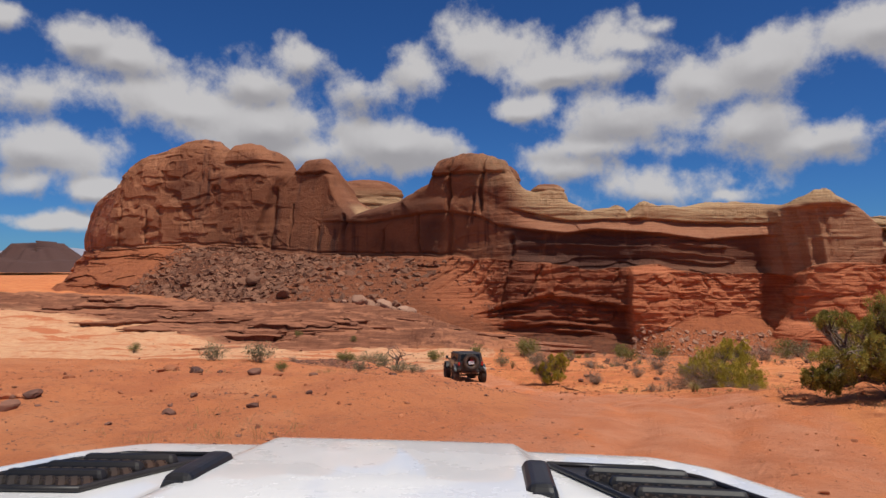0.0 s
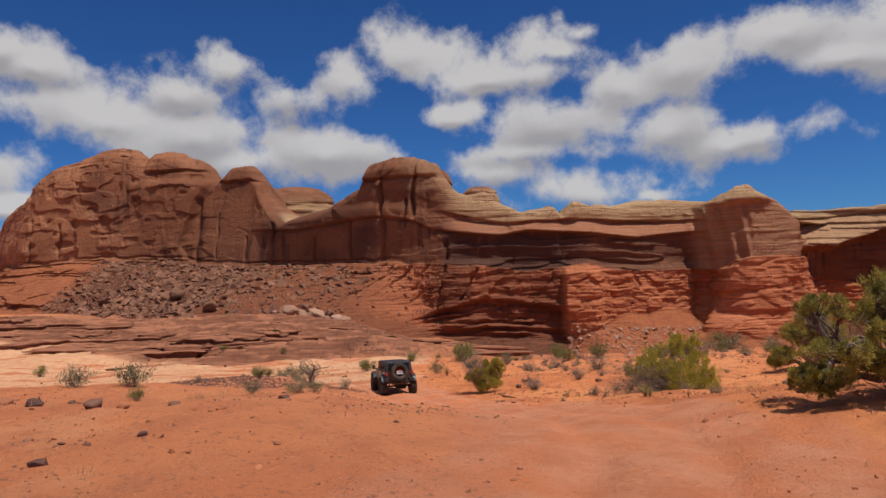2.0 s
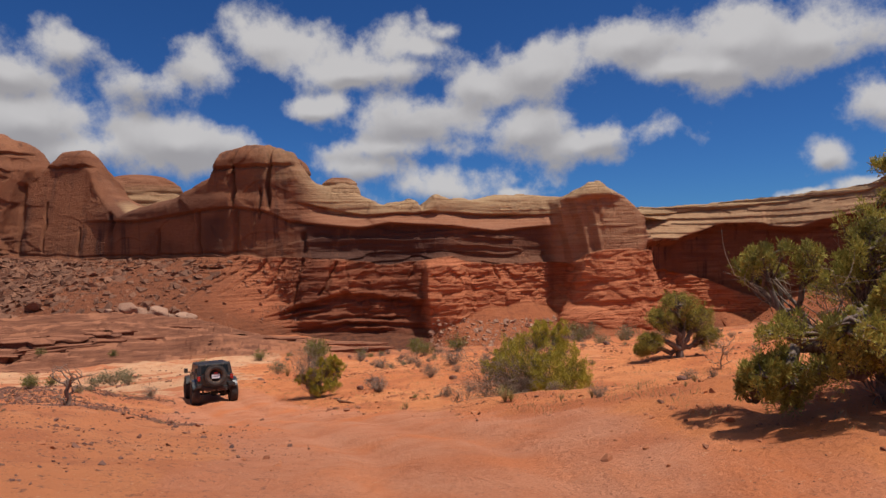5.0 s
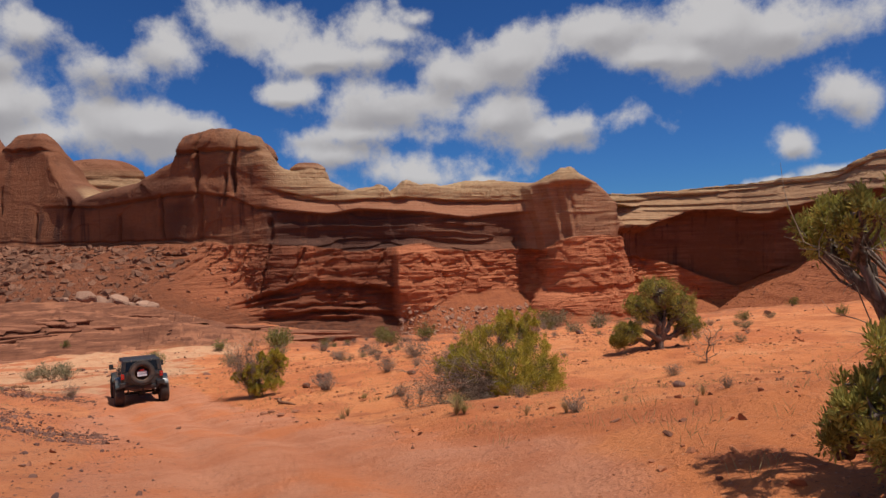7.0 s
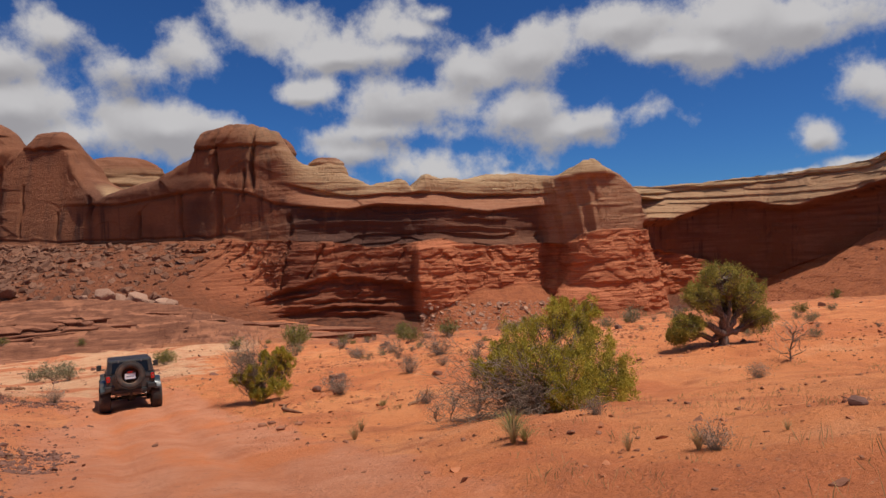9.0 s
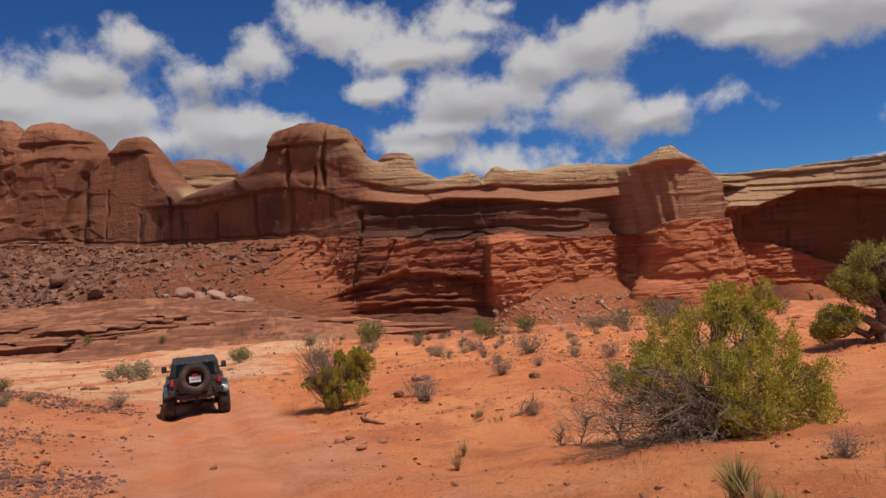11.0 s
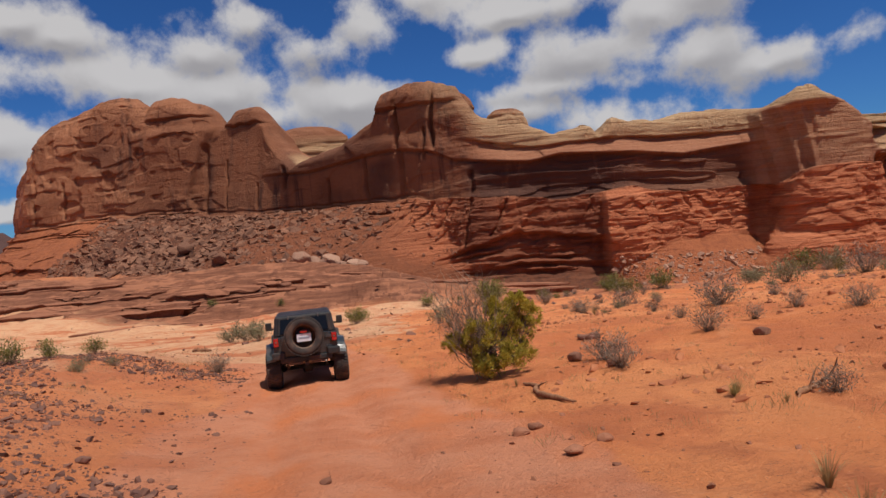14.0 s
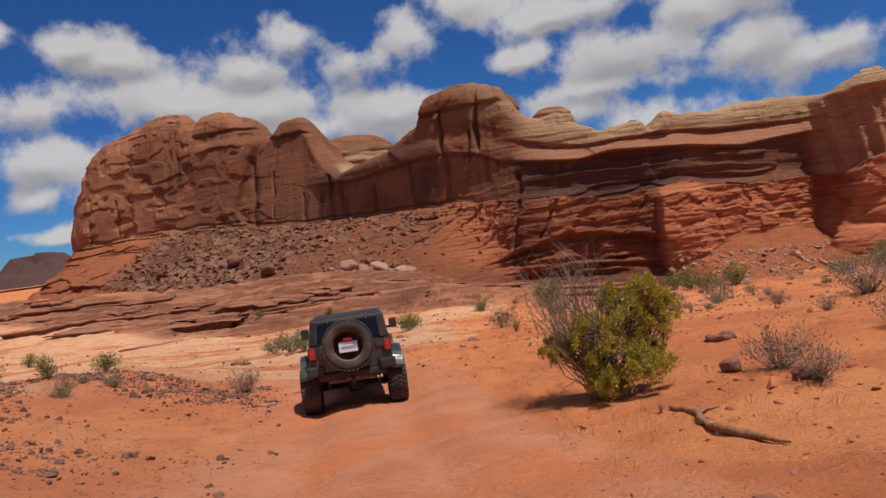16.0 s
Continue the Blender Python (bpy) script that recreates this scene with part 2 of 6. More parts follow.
def ground_material():
    k = Nodes("red_desert_soil")
    big, mid, fine = k.noise(0.09, 5, 0.6), k.noise(0.8, 6, 0.62), k.noise(14, 6, 0.7)
    patch = k.noise(0.28, 7, 0.62, (1, 0.7, 1), distort=0.6)
    soil = k.mix(k.ramp(big, 0.35, 0.65), (0.64, 0.205, 0.070), (0.71, 0.265, 0.100))
    soil = k.mix(k.math("MULTIPLY", k.ramp(patch, 0.50, 0.60), 0.75), soil, (0.52, 0.150, 0.056))
    soil = k.mix(k.math("MULTIPLY", k.ramp(patch, 0.44, 0.36), 0.55), soil, (0.74, 0.33, 0.155))
    soil = k.mix(k.ramp(mid, 0.48, 0.74), soil, (0.45, 0.138, 0.056))
    # the wheel track: packed pinkish crust, with loose bright sand blown over it
    track = k.mix(k.ramp(mid, 0.35, 0.7), (0.64, 0.265, 0.145), (0.54, 0.180, 0.082))
    track = k.mix(k.ramp(k.noise(0.45, 6, 0.55, (1.3, 0.6, 1), distort=0.4), 0.47, 0.70), track, (0.66, 0.205, 0.076))
    soil = k.mix(k.ramp(k.math("ADD", k.attr("track"), k.math("MULTIPLY", k.math("SUBTRACT", patch, 0.5), 1.2)), 0.40, 0.62), soil, track)
    pale = k.mix(k.ramp(mid, 0.4, 0.7), (0.66, 0.385, 0.215), (0.58, 0.265, 0.135))
    pale = k.mix(k.ramp(k.noise(0.16, 7, 0.66, (0.5, 1.2, 1), distort=0.7), 0.53, 0.60), pale, (0.50, 0.165, 0.072))
    edge = k.math("ADD", k.attr("pale"), k.math("MULTIPLY", k.math("SUBTRACT", k.noise(0.35, 7, 0.65, (1, 0.6, 1)), 0.5), 1.3))
    soil = k.mix(k.ramp(edge, 0.44, 0.58), soil, pale)
    soil = k.mix(k.math("MULTIPLY", k.attr("grit"), 0.5), soil, (0.46, 0.165, 0.086))
    soil = k.mix(k.math("MULTIPLY", k.attr("dull"), k.ramp(mid, 0.25, 0.6)), soil, (0.36, 0.125, 0.062))
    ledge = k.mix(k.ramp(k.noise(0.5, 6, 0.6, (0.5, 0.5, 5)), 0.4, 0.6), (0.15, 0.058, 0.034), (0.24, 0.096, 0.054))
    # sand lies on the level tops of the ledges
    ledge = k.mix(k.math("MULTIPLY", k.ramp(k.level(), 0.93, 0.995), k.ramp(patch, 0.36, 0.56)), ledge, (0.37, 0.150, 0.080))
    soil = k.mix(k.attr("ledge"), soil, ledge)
    # pebbles, crumbs and dry litter
    soil = k.mix(k.ramp(fine, 0.60, 0.76), soil, (0.22, 0.080, 0.045))
    crumbs = k.math("MULTIPLY", k.ramp(k.noise(38, 3, 0.6), 0.60, 0.68), k.ramp(k.noise(1.3, 5, 0.65), 0.44, 0.60))
    soil = k.mix(k.math("MULTIPLY", crumbs, 0.8), soil, (0.15, 0.066, 0.045))
    soil = k.mix(k.math("MULTIPLY", k.ramp(k.noise(21, 3, 0.6), 0.64, 0.70), 0.55), soil, (0.66, 0.37, 0.22))
    soil = k.mix(k.math("MULTIPLY", k.ramp(k.noise(7.0, 9, 0.8), 0.55, 0.63), k.attr("grit")), soil, (0.23, 0.098, 0.064))
    bump = k.math("ADD", k.math("MULTIPLY", mid, 2.0), k.math("MULTIPLY", fine, 0.7))
    bump = k.math("ADD", bump, k.math("MULTIPLY", k.noise(4.5, 7, 0.75), 1.4))
    return k.done(soil, 0.95, bump, 0.07, 0.95, spec=0.15)


def rock_material():
    k = Nodes("layered_red_sandstone")
    layer = k.attr("layer")
    grain_ = k.noise(0.5, 7, 0.65)
    warp = k.noise(0.05, 4, 0.55)
    bands = k.noise(1.0, 6, 0.62, (0.035, 0.035, 0.55))
    thin = k.noise(1.0, 5, 0.7, (0.05, 0.05, 2.6))
    upper = k.mix(k.ramp(bands, 0.35, 0.65), (0.26, 0.100, 0.054), (0.38, 0.172, 0.098))
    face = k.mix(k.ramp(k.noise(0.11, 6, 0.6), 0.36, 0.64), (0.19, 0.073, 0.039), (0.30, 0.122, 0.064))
    # sunlight on the left end and its crest, put into the face colour
    face = k.mix(k.math("MULTIPLY", k.attr("painted_sun_end"), 0.7), face, (0.58, 0.255, 0.130))
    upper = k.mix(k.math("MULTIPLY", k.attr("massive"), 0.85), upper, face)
    upper = k.mix(k.ramp(warp, 0.42, 0.64), upper, (0.29, 0.116, 0.060))
    # dark desert varnish in hanging streaks, plus shade painted on the amphitheatre wall
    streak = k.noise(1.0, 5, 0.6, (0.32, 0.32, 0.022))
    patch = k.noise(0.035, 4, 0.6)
    stain_and_shade = k.math("MULTIPLY", k.ramp(streak, 0.50, 0.66), k.ramp(patch, 0.42, 0.62))
    stain_and_shade = k.math("MAXIMUM", stain_and_shade, k.math("MULTIPLY", k.attr("varnish_and_shade"), k.ramp(k.noise(1.0, 5, 0.6, (0.16, 0.16, 0.05)), 0.26, 0.46)))
    upper = k.mix(k.math("MULTIPLY", stain_and_shade, 0.85), upper, (0.085, 0.042, 0.034))
    lower = k.mix(k.ramp(thin, 0.36, 0.62), (0.42, 0.130, 0.062), (0.66, 0.232, 0.110))
    lower = k.mix(k.ramp(bands, 0.48, 0.68), lower, (0.57, 0.200, 0.094))
    # shade on the beds left of the pillar, mixed into the rock colour
    lower = k.mix(k.math("MULTIPLY", k.attr("painted_bed_shade"), k.ramp(warp, 0.3, 0.6)), lower, (0.17, 0.058, 0.034))
    debris = k.mix(k.ramp(k.noise(0.6, 7, 0.7), 0.4, 0.62), (0.18, 0.066, 0.036), (0.105, 0.043, 0.028))
    debris = k.mix(k.ramp(k.noise(1.0, 6, 0.65, (0.08, 0.08, 0.9)), 0.5, 0.66), debris, (0.21, 0.079, 0.043))
    debris = k.mix(k.attr("fan"), debris, k.mix(k.ramp(grain_, 0.4, 0.7), (0.47, 0.155, 0.068), (0.33, 0.108, 0.052)))
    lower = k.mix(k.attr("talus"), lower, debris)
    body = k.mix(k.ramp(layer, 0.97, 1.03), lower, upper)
    body = k.mix(k.math("MULTIPLY", k.attr("pink"), 0.9), body, k.mix(k.ramp(thin, 0.4, 0.62), (0.50, 0.235, 0.135), (0.42, 0.175, 0.095)))
    pale = k.mix(k.ramp(thin, 0.4, 0.62), (0.58, 0.385, 0.215), (0.44, 0.255, 0.14))
    body = k.mix(k.attr("pale"), body, pale)
    body = k.mix(1.0, body, (0.86, 0.85, 0.84), "MULTIPLY")
    grain = k.noise(1.3, 8, 0.7)
    body = k.mix(k.math("MULTIPLY", k.ramp(grain, 0.45, 0.75), 0.35), body, (0.13, 0.060, 0.042))
    beds = k.math("MULTIPLY", k.math("ADD", thin, k.math("MULTIPLY", bands, 0.5)), k.math("SUBTRACT", 1.0, k.math("MULTIPLY", k.attr("massive"), 0.75)))
    bump = k.math("ADD", k.math("MULTIPLY", grain, 0.8), beds)
    return k.done(body, 0.92, bump, 0.9, 0.8, spec=0.15)


GROUND, ROCK = ground_material(), rock_material()

# ---------------------------------------------------------------- ground
SLOPE_Y = [-400, -60, 0, 9, 16, 20.5, 24.5, 28.5, 36, 44, 72, 100, 128, 170, 205, 300, 4800]
SLOPE_Z = [9, 4.5, 0.0, -0.95, -1.55, -2.5, -3.0, -3.95, -5.2, -5.75, -9.3, -12.4, -14.6, -18.4, -21.6, -22.5, -26]


def track_x(y):
    """The line of the wheel track."""
    return np.interp(y, [-60, -10, 0, 6, 12.5, 18, 24, 30, 38, 46, 60, 90], [-14, -2.5, 0, 1.6, 4.5, 5.35, 4.8, 3.9, 2.5, 1.0, -4, -20])


def terrain(x, y, rough=True):
    """Height of the ground."""
    x, y = np.asarray(x, float), np.asarray(y, float)
    z = np.interp(y, SLOPE_Y, SLOPE_Z)
    z = 0.5 * z + 0.25 * (np.interp(y - 2.0, SLOPE_Y, SLOPE_Z) + np.interp(y + 2.0, SLOPE_Y, SLOPE_Z))
    # the left shoulder, the right-hand rise and the higher bench on the far left
    z = z + step(-1.5, -6.5, x - track_x(y)) * np.interp(y, [5, 13, 20, 30, 36, 62], [0, 0.42, 0.75, 1.0, 0.95, 0]) + 0.3 * step(-2, -7, x) * step(14, 26, y) * step(60, 42, y)
    z = z + 0.6 * step(7, 16, x) * step(29, 37, y) * step(75, 50, y) + 0.25 * step(20, 40, x) * step(30, 42, y) * step(90, 55, y) - 6.0 * step(14, 50, x) * step(80, 185, y)
    z = z + 0.35 * step(6, 9, x) * step(4, 9, y) * step(24, 17, y)
    z = z + 8.0 * step(14, -26, x) * step(110, 205, y) + 2.6 * step(-30, -110, x) * step(60, 190, y) * step(900, 300, y)
    z = z - 8.0 * step(90, 170, x) * step(110, 200, y)
    # the ledged bank between the pale pan and the talus
    bank = step(25, 0, x) * step(112, 120, y + 4 * vnoise(x / 14, 3.3) - 0.75 * np.clip(-25 - x, 0, 70)) * step(215, 190, y)
    z = z + bank * (1.0 + 0.75 * np.round(2.4 * vnoise(x / 34, y / 8) + 0.5 * vnoise(x / 6, y / 4)) + 0.35 * np.round(2 * vnoise(x / 9, y / 3)))
    off = x - track_x(y)
    near = step(70, 45, np.hypot(x - 4, y - 20))
    z = z - near * 0.10 * (np.exp(-((off - 0.8) / 0.32) ** 2) + np.exp(-((off + 0.8) / 0.32) ** 2)) * step(-8, 0, y)
    if rough:
        far = np.hypot(x - 4, y - 18)
        z = z + 0.22 * fbm(x / 7, y / 7, 1.0, 3) * step(2.0, 5, np.abs(off)) + (0.07 * fbm(x / 1.1, y / 1.1, 2.0, 4) + 0.03 * np.abs(fbm(x / 0.4, y / 0.4, 9.0, 2))) * (1 - 0.65 * np.exp(-(off / 1.5) ** 2))
        z = z + step(40, 110, far) * (0.7 * fbm(x / 26, y / 22, 3.0, 4) + 0.25 * np.round(2 * fbm(x / 18, y / 7, 4.0, 3)))
    return z


def spread(lo, hi, knots, n_out):
    """Grid lines: even steps between the knots (place, step), ever wider outside."""
    runs = [np.arange(a, b, d) for (a, d), (b, _) in zip(knots, knots[1:])]
    a, b = knots[0][0], knots[-1][0]
    left = a - np.geomspace(1.5, a - lo, n_out)
    right = b + np.geomspace(1.5, hi - b, n_out)
    return np.concatenate([left[::-1], *runs, right])


gx = spread(-4500, 4500, [(-130, 1.3), (-30, 0.5), (-11, 0.16), (22, 0.45), (40, 1.3), (140, 1.3)], 45)
gy = spread(-700, 4700, [(-12, 0.6), (2, 0.17), (50, 0.4), (80, 0.8), (215, 1.0)], 50)
GX, GY = np.meshgrid(gx, gy)
GZ = terrain(GX, GY)
me = mesh_from("ground", np.stack([GX, GY, GZ], -1).reshape(-1, 3), grid_faces(len(gy), len(gx)))
off = GX - track_x(GY)
track = step(3.6, 1.6, np.abs(off + 0.8 * vnoise(GX / 5, GY / 5))) * step(95, 70, GY)
pale = step(8, -4, GX + 6 * vnoise(GY / 18, 1.0) - 0.1 * (GY - 60)) * step(40, 62, GY) * step(122, 114, GY) + 0.42 * step(1.5, -5, GX) * step(33, 42, GY) * step(66, 54, GY)
pale = pale * (0.80 + 0.35 * fbm(GX / 16, GY / 9, 6.0, 3)) + 0.36 * step(-8, -30, GX) * step(105, 70, np.abs(GY - 110)) + 0.45 * step(-16, -38, GX) * step(240, 190, GY) * step(95, 112, GY)
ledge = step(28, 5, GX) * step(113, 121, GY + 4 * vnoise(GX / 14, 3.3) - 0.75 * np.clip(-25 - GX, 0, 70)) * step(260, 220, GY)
grit = np.clip(step(-1.0, -3, off) * step(56, 44, GY) * (0.75 + 0.5 * fbm(GX / 5, GY / 3.5, 2.0, 3)) + 0.3, 0, 1)
attribute(me, "track", np.clip(track, 0, 1))
attribute(me, "pale", np.clip(pale, 0, 1))
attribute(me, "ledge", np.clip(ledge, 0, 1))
attribute(me, "grit", grit)
attribute(me, "dull", np.clip(step(70, 100, GY + 8 * vnoise(GX / 20, 2.0)) * step(5, 22, GX) * step(230, 150, np.abs(GX)) * (0.8 + 0.5 * fbm(GX / 12, GY / 8, 7.0, 3)), 0, 1))
thing("ground", me, GROUND, "orange-red desert soil with a wheel track and pale slickrock", "ground", "structure")

# ---------------------------------------------------------------- the mesa
# foot of the upper cliff, from its far left end round to the right-hand amphitheatre
PLAN = [(-240, 470), (-186, 372), (-154, 322), (-146, 305), (-140, 300), (-122, 297), (-72, 290), (-40, 275), (-18, 258), (12, 238), (26, 232), (47, 230), (68, 228),
        (105, 234), (110.5, 234.5), (118.5, 223.5), (124.5, 221), (140, 224), (147, 228), (150, 240), (154, 258), (170, 276), (195, 287), (218, 286), (240, 272), (252, 232),
        (248, 180), (240, 110), (240, 20), (255, -60)]
plan = np.array(PLAN, float)
arc = np.concatenate([[0], np.cumsum(np.hypot(*np.diff(plan, axis=0).T))])
SU = np.arange(0, arc[-1], 0.5)


def even(v, metres):
    """Values along the wall at half-metre steps, smoothed over some metres."""
    n = max(1, int(metres / 0.5))
    ker = np.hanning(2 * n + 3)
    return np.convolve(np.pad(v, n + 1, mode="edge"), ker / ker.sum(), "valid")


pu, qu = even(np.interp(SU, arc, plan[:, 0]), 3), even(np.interp(SU, arc, plan[:, 1]), 3)
nu, mu = np.gradient(qu), -np.gradient(pu)
lu = np.hypot(nu, mu)
nu, mu = even(nu / lu, 5), even(mu / lu, 5)
# columns close together where the wall is seen best
S = np.concatenate([np.arange(arc[0], arc[2], 2.5), np.arange(arc[2], arc[20], 0.38), np.arange(arc[20], arc[26], 0.7), np.arange(arc[26], arc[-1], 3.0)])
PX, PY, nx, ny = (np.interp(S, SU, a) for a in (pu, qu, nu, mu))
XS = np.where(S > arc[18], 147 + S - arc[18], PX)      # a running coordinate: x up to the buttress, then along the wall


def along(xs, values, metres=3.0):
    """A value given at some places of the running coordinate, for every column."""
    run = np.where(SU > arc[18], 147 + SU - arc[18], pu)
    return np.interp(S, SU, even(np.interp(run, xs, values), metres))


contact = along([-150, -131, -115, -75, -70, -40, 4, 23, 35, 45, 52, 69, 79, 100, 109, 115, 120, 129, 139, 145, 152, 175, 223, 240, 276, 295, 307, 318, 329, 337, 440],
                [5.5, 5.6, 7.0, 6.4, 4.3, 3.0, 2.5, 0.9, 0.4, -1.3, -1.6, 0.2, -2.4, -3.3, -2.8, -3.5, -0.1, 0.9, 0.0, -3, -7, -9, -9.5, -12, -25, -17, -13.5, -9, -2.3, 0.7, 4], 2.0) + 0.5 * vnoise(XS / 4, 0.0)
rim = along([-260, -158, -150, -146, -140, -131, -119, -113, -107, -98, -93, -91, -85, -79, -74, -70, -68, -66, -64, -60, -53, -50, -47, -46, -42, -35, -30, -19, -13, -5, -4, -2.5, 4, 12, 16, 20, 22,
             26, 29, 36, 43, 48, 50, 54, 59, 62, 63, 66, 70, 75, 84, 90, 96, 106, 112, 115, 120, 126, 130, 137, 142, 145, 150, 175, 244, 270, 296, 308, 319, 328, 338, 440],
            [38, 39, 40.5, 42, 44, 47.6, 50.8, 53.6, 54.4, 52.4, 48.8, 50.9, 52.0, 50.7, 48.1, 44.8, 40.0, 37.6, 40, 43.3, 43.6, 41.5, 36.5, 33.0, 27, 19.8, 21.5, 23.6, 26.6, 30.4, 34.6, 38.4, 39.2, 38.8, 37.4, 35.6, 31.4,
             27, 25.4, 24, 21.6, 19.2, 17.8, 19.0, 19.8, 18.8, 16.8, 19.4, 21.6, 20.4, 19.4, 20.8, 21.2, 21.6, 20.4, 22.4, 24.6, 25.0, 22.6, 20.0, 16.0, 14.6, 15.5, 17.5, 20.3, 22.2, 23.2, 23.6, 24.8, 27.4, 30.4, 33], 0.8)
rim = rim + 0.35 * fbm(XS / 4, 1.0, 0.0, 3) + 0.15 * vnoise(XS / 1.1, 4.0)
shelf = along([-150, -42, -28, -6, 2, 13, 19, 42, 51, 62, 73, 89, 110, 440], [16, 16.5, 15.6, 18.2, 18.6, 16.5, 13.2, 10.6, 12.0, 11.2, 10.6, 8.6, 10.3, 10.3], 2.0)
cap = along([-150, 20, 43, 64, 71, 90, 110, 440], [20, 19, 14.2, 14.6, 14.8, 13.9, 13.8, 14], 2.0) + 0.3 * vnoise(XS / 6, 3.0)
brow = along([140, 146, 228, 244, 258, 270, 282, 295, 308, 319, 337, 440], [3, 3.5, 4.6, 7.6, 10.8, 10.4, 8.8, 7.6, 10.4, 13.0, 14.5, 16], 3.0) + 0.6 * vnoise(XS / 8, 9.0)
foot_fwd = along([-260, -160, -120, -70, -40, -10, 10, 22, 36, 58, 61, 74, 104, 112, 120, 130, 142, 150, 205, 240, 273, 315, 440],
                 [12, 16, 48, 78, 72, 60, 46, 16, 16, 18, 14, 26, 26, 20, 17, 16, 14, 8, 8, 12, 34, 62, 80], 3.0)
foot_z = np.interp(XS, [-220, -150, -90, -20, 20, 128, 150, 440], [-17, -17, -17, -21, -30, -33, -38, -38])
SS, CC, RR, LL, KK, AA = (a[None, :] for a in (XS, contact, rim, shelf, cap, brow))
n_low, n_up, n_top = 135, 165, 14

# ---- lower beds and the slopes of rubble
w = np.linspace(0, 1, n_low)[:, None]
z_low = foot_z + (contact - foot_z) * w
bedded = step(4, 22, SS + 0.5 * z_low + 8) * step(290, 268, SS)          # a cliff of thin beds; a slope of rubble elsewhere
lay = z_low + 1.1 * vnoise(SS / 26, 7.7) + 0.3 * vnoise(SS / 5, 2.0)
apron = np.interp(XS, [4, 22, 60, 64, 74, 84, 100, 110, 114, 118, 126, 145, 152, 180, 240, 290], [0.55, 0.26, 0.24, 0.26, 0.36, 0.50, 0.52, 0.46, 0.40, 0.24, 0.22, 0.2, 0.3, 0.3, 0.3, 0.6])[None, :]
prof_slope = (1 - w) ** 0.95
prof_wall = 0.06 + 0.8 * np.clip(1 - w / apron, 0, 1) ** 1.1 + 0.14 * (1 - w)
F_low = foot_fwd * (prof_slope * (1 - bedded) + prof_wall * bedded)
above = step(apron - 0.03, apron + 0.05, w) * bedded
# thin beds, weathered back between harder ones
beds = 0.5 * vnoise(SS / 40, lay / 1.5, 3) + 0.35 * vnoise(SS / 16, lay / 0.7, 9) + 0.15 * vnoise(SS / 5, lay / 0.4, 4)
v4, e4 = slabs(SS / 6 + 0.4 * fbm(SS / 8, z_low / 8, 2.0, 2), z_low / 3.2, 6.0)
v5, e5 = slabs(SS / 2.2 + 0.3 * fbm(SS / 4, z_low / 4, 5.0, 2), lay / 0.9, 2.0)
D_low = above * (0.7 * beds + 1.0 * fbm(SS / 9, z_low / 12, 1.0, 3) + 0.55 * v4 - 0.3 * step(0.10, 0.02, e4) + 0.2 * v5 - 0.12 * step(0.1, 0.02, e5))
# the bowed bed and the deep, thin ledges beneath it
bow = np.interp(XS, [10, 18, 23, 31, 37, 45, 62], [-18, -15.6, -13.8, -11.9, -10.3, -11.7, -14.4])[None, :] + 0.25 * vnoise(SS / 3, 6.0)
under = step(12, 20, SS) * step(63, 61, SS) * step(bow + 0.2, bow - 0.4, z_low)
D_low = D_low + under * (-2.2 + 2.4 * step(0, 9, bow - z_low) + 1.3 * vnoise(SS / 22, (z_low - 0.5 * bow) / 1.0, 7) + 0.5 * vnoise(SS / 7, z_low / 0.5, 5))
D_low = D_low + 0.8 * step(14, 22, SS) * step(63, 61, SS) * np.exp(-((z_low - bow - 0.8) / 0.8) ** 2)
# slanting joints
for x0, z0, z1, run in ((5, 1, -10, -3), (13, 0, -9, -6), (18, 0, -8, -4), (23.5, 0, -16, -2.5), (34, -1, -11, -5), (59, -2, -6, -1), (87, -3, -9, 1.5), (8, 0, -7, -4)):
    mid = x0 + run * (z_low - z0) / (z1 - z0) + 0.5 * vnoise(z_low / 2.0, x0)
    D_low = D_low - 1.4 * np.exp(-((SS - mid) / 0.45) ** 2) * step(z1 - 1, z1 + 1, z_low) * step(z0 + 2, z0, z_low)
# the orange pillar, the slot beside the tower, the tower and the knob at its foot
D_low = D_low + 4.2 * step(61.6, 62.6, SS + 0.5 * vnoise(z_low / 2, 1.0)) * step(76, 69, SS) * step(1.02, 0.90, w) * step(0.1, 0.3, w)
D_low = D_low - 5.0 * np.exp(-((SS - 112.5 - 0.6 * vnoise(z_low / 3, 4.0)) / 2.2) ** 2) * step(-20, -14, z_low)
half = 12.5 + 0.22 * (0 - z_low)
tower = step(1.0, 0.80, np.abs(SS - 130.0) / half)
D_low = D_low + tower * (4.5 + 0.10 * np.clip(-z_low, 0, 40) + 0.8 * vnoise(SS / 3.2, z_low / 14, 12) + 0.25 * np.round(1.5 * vnoise(SS / 14, lay / 1.9, 14)) + 0.5 * np.minimum(slabs(SS / 3, z_low / 6, 9.0)[1], 0.5) - 0.45 * beds)
D_low = D_low + 3.5 * np.sqrt(np.clip(1 - ((SS - 119.5) / 5.5) ** 2 - ((z_low + 24) / 6) ** 2, 0, 1))
D_low = D_low - 1.5 * step(146, 152, SS) * step(268, 250, SS) * step(-14, -10, z_low)
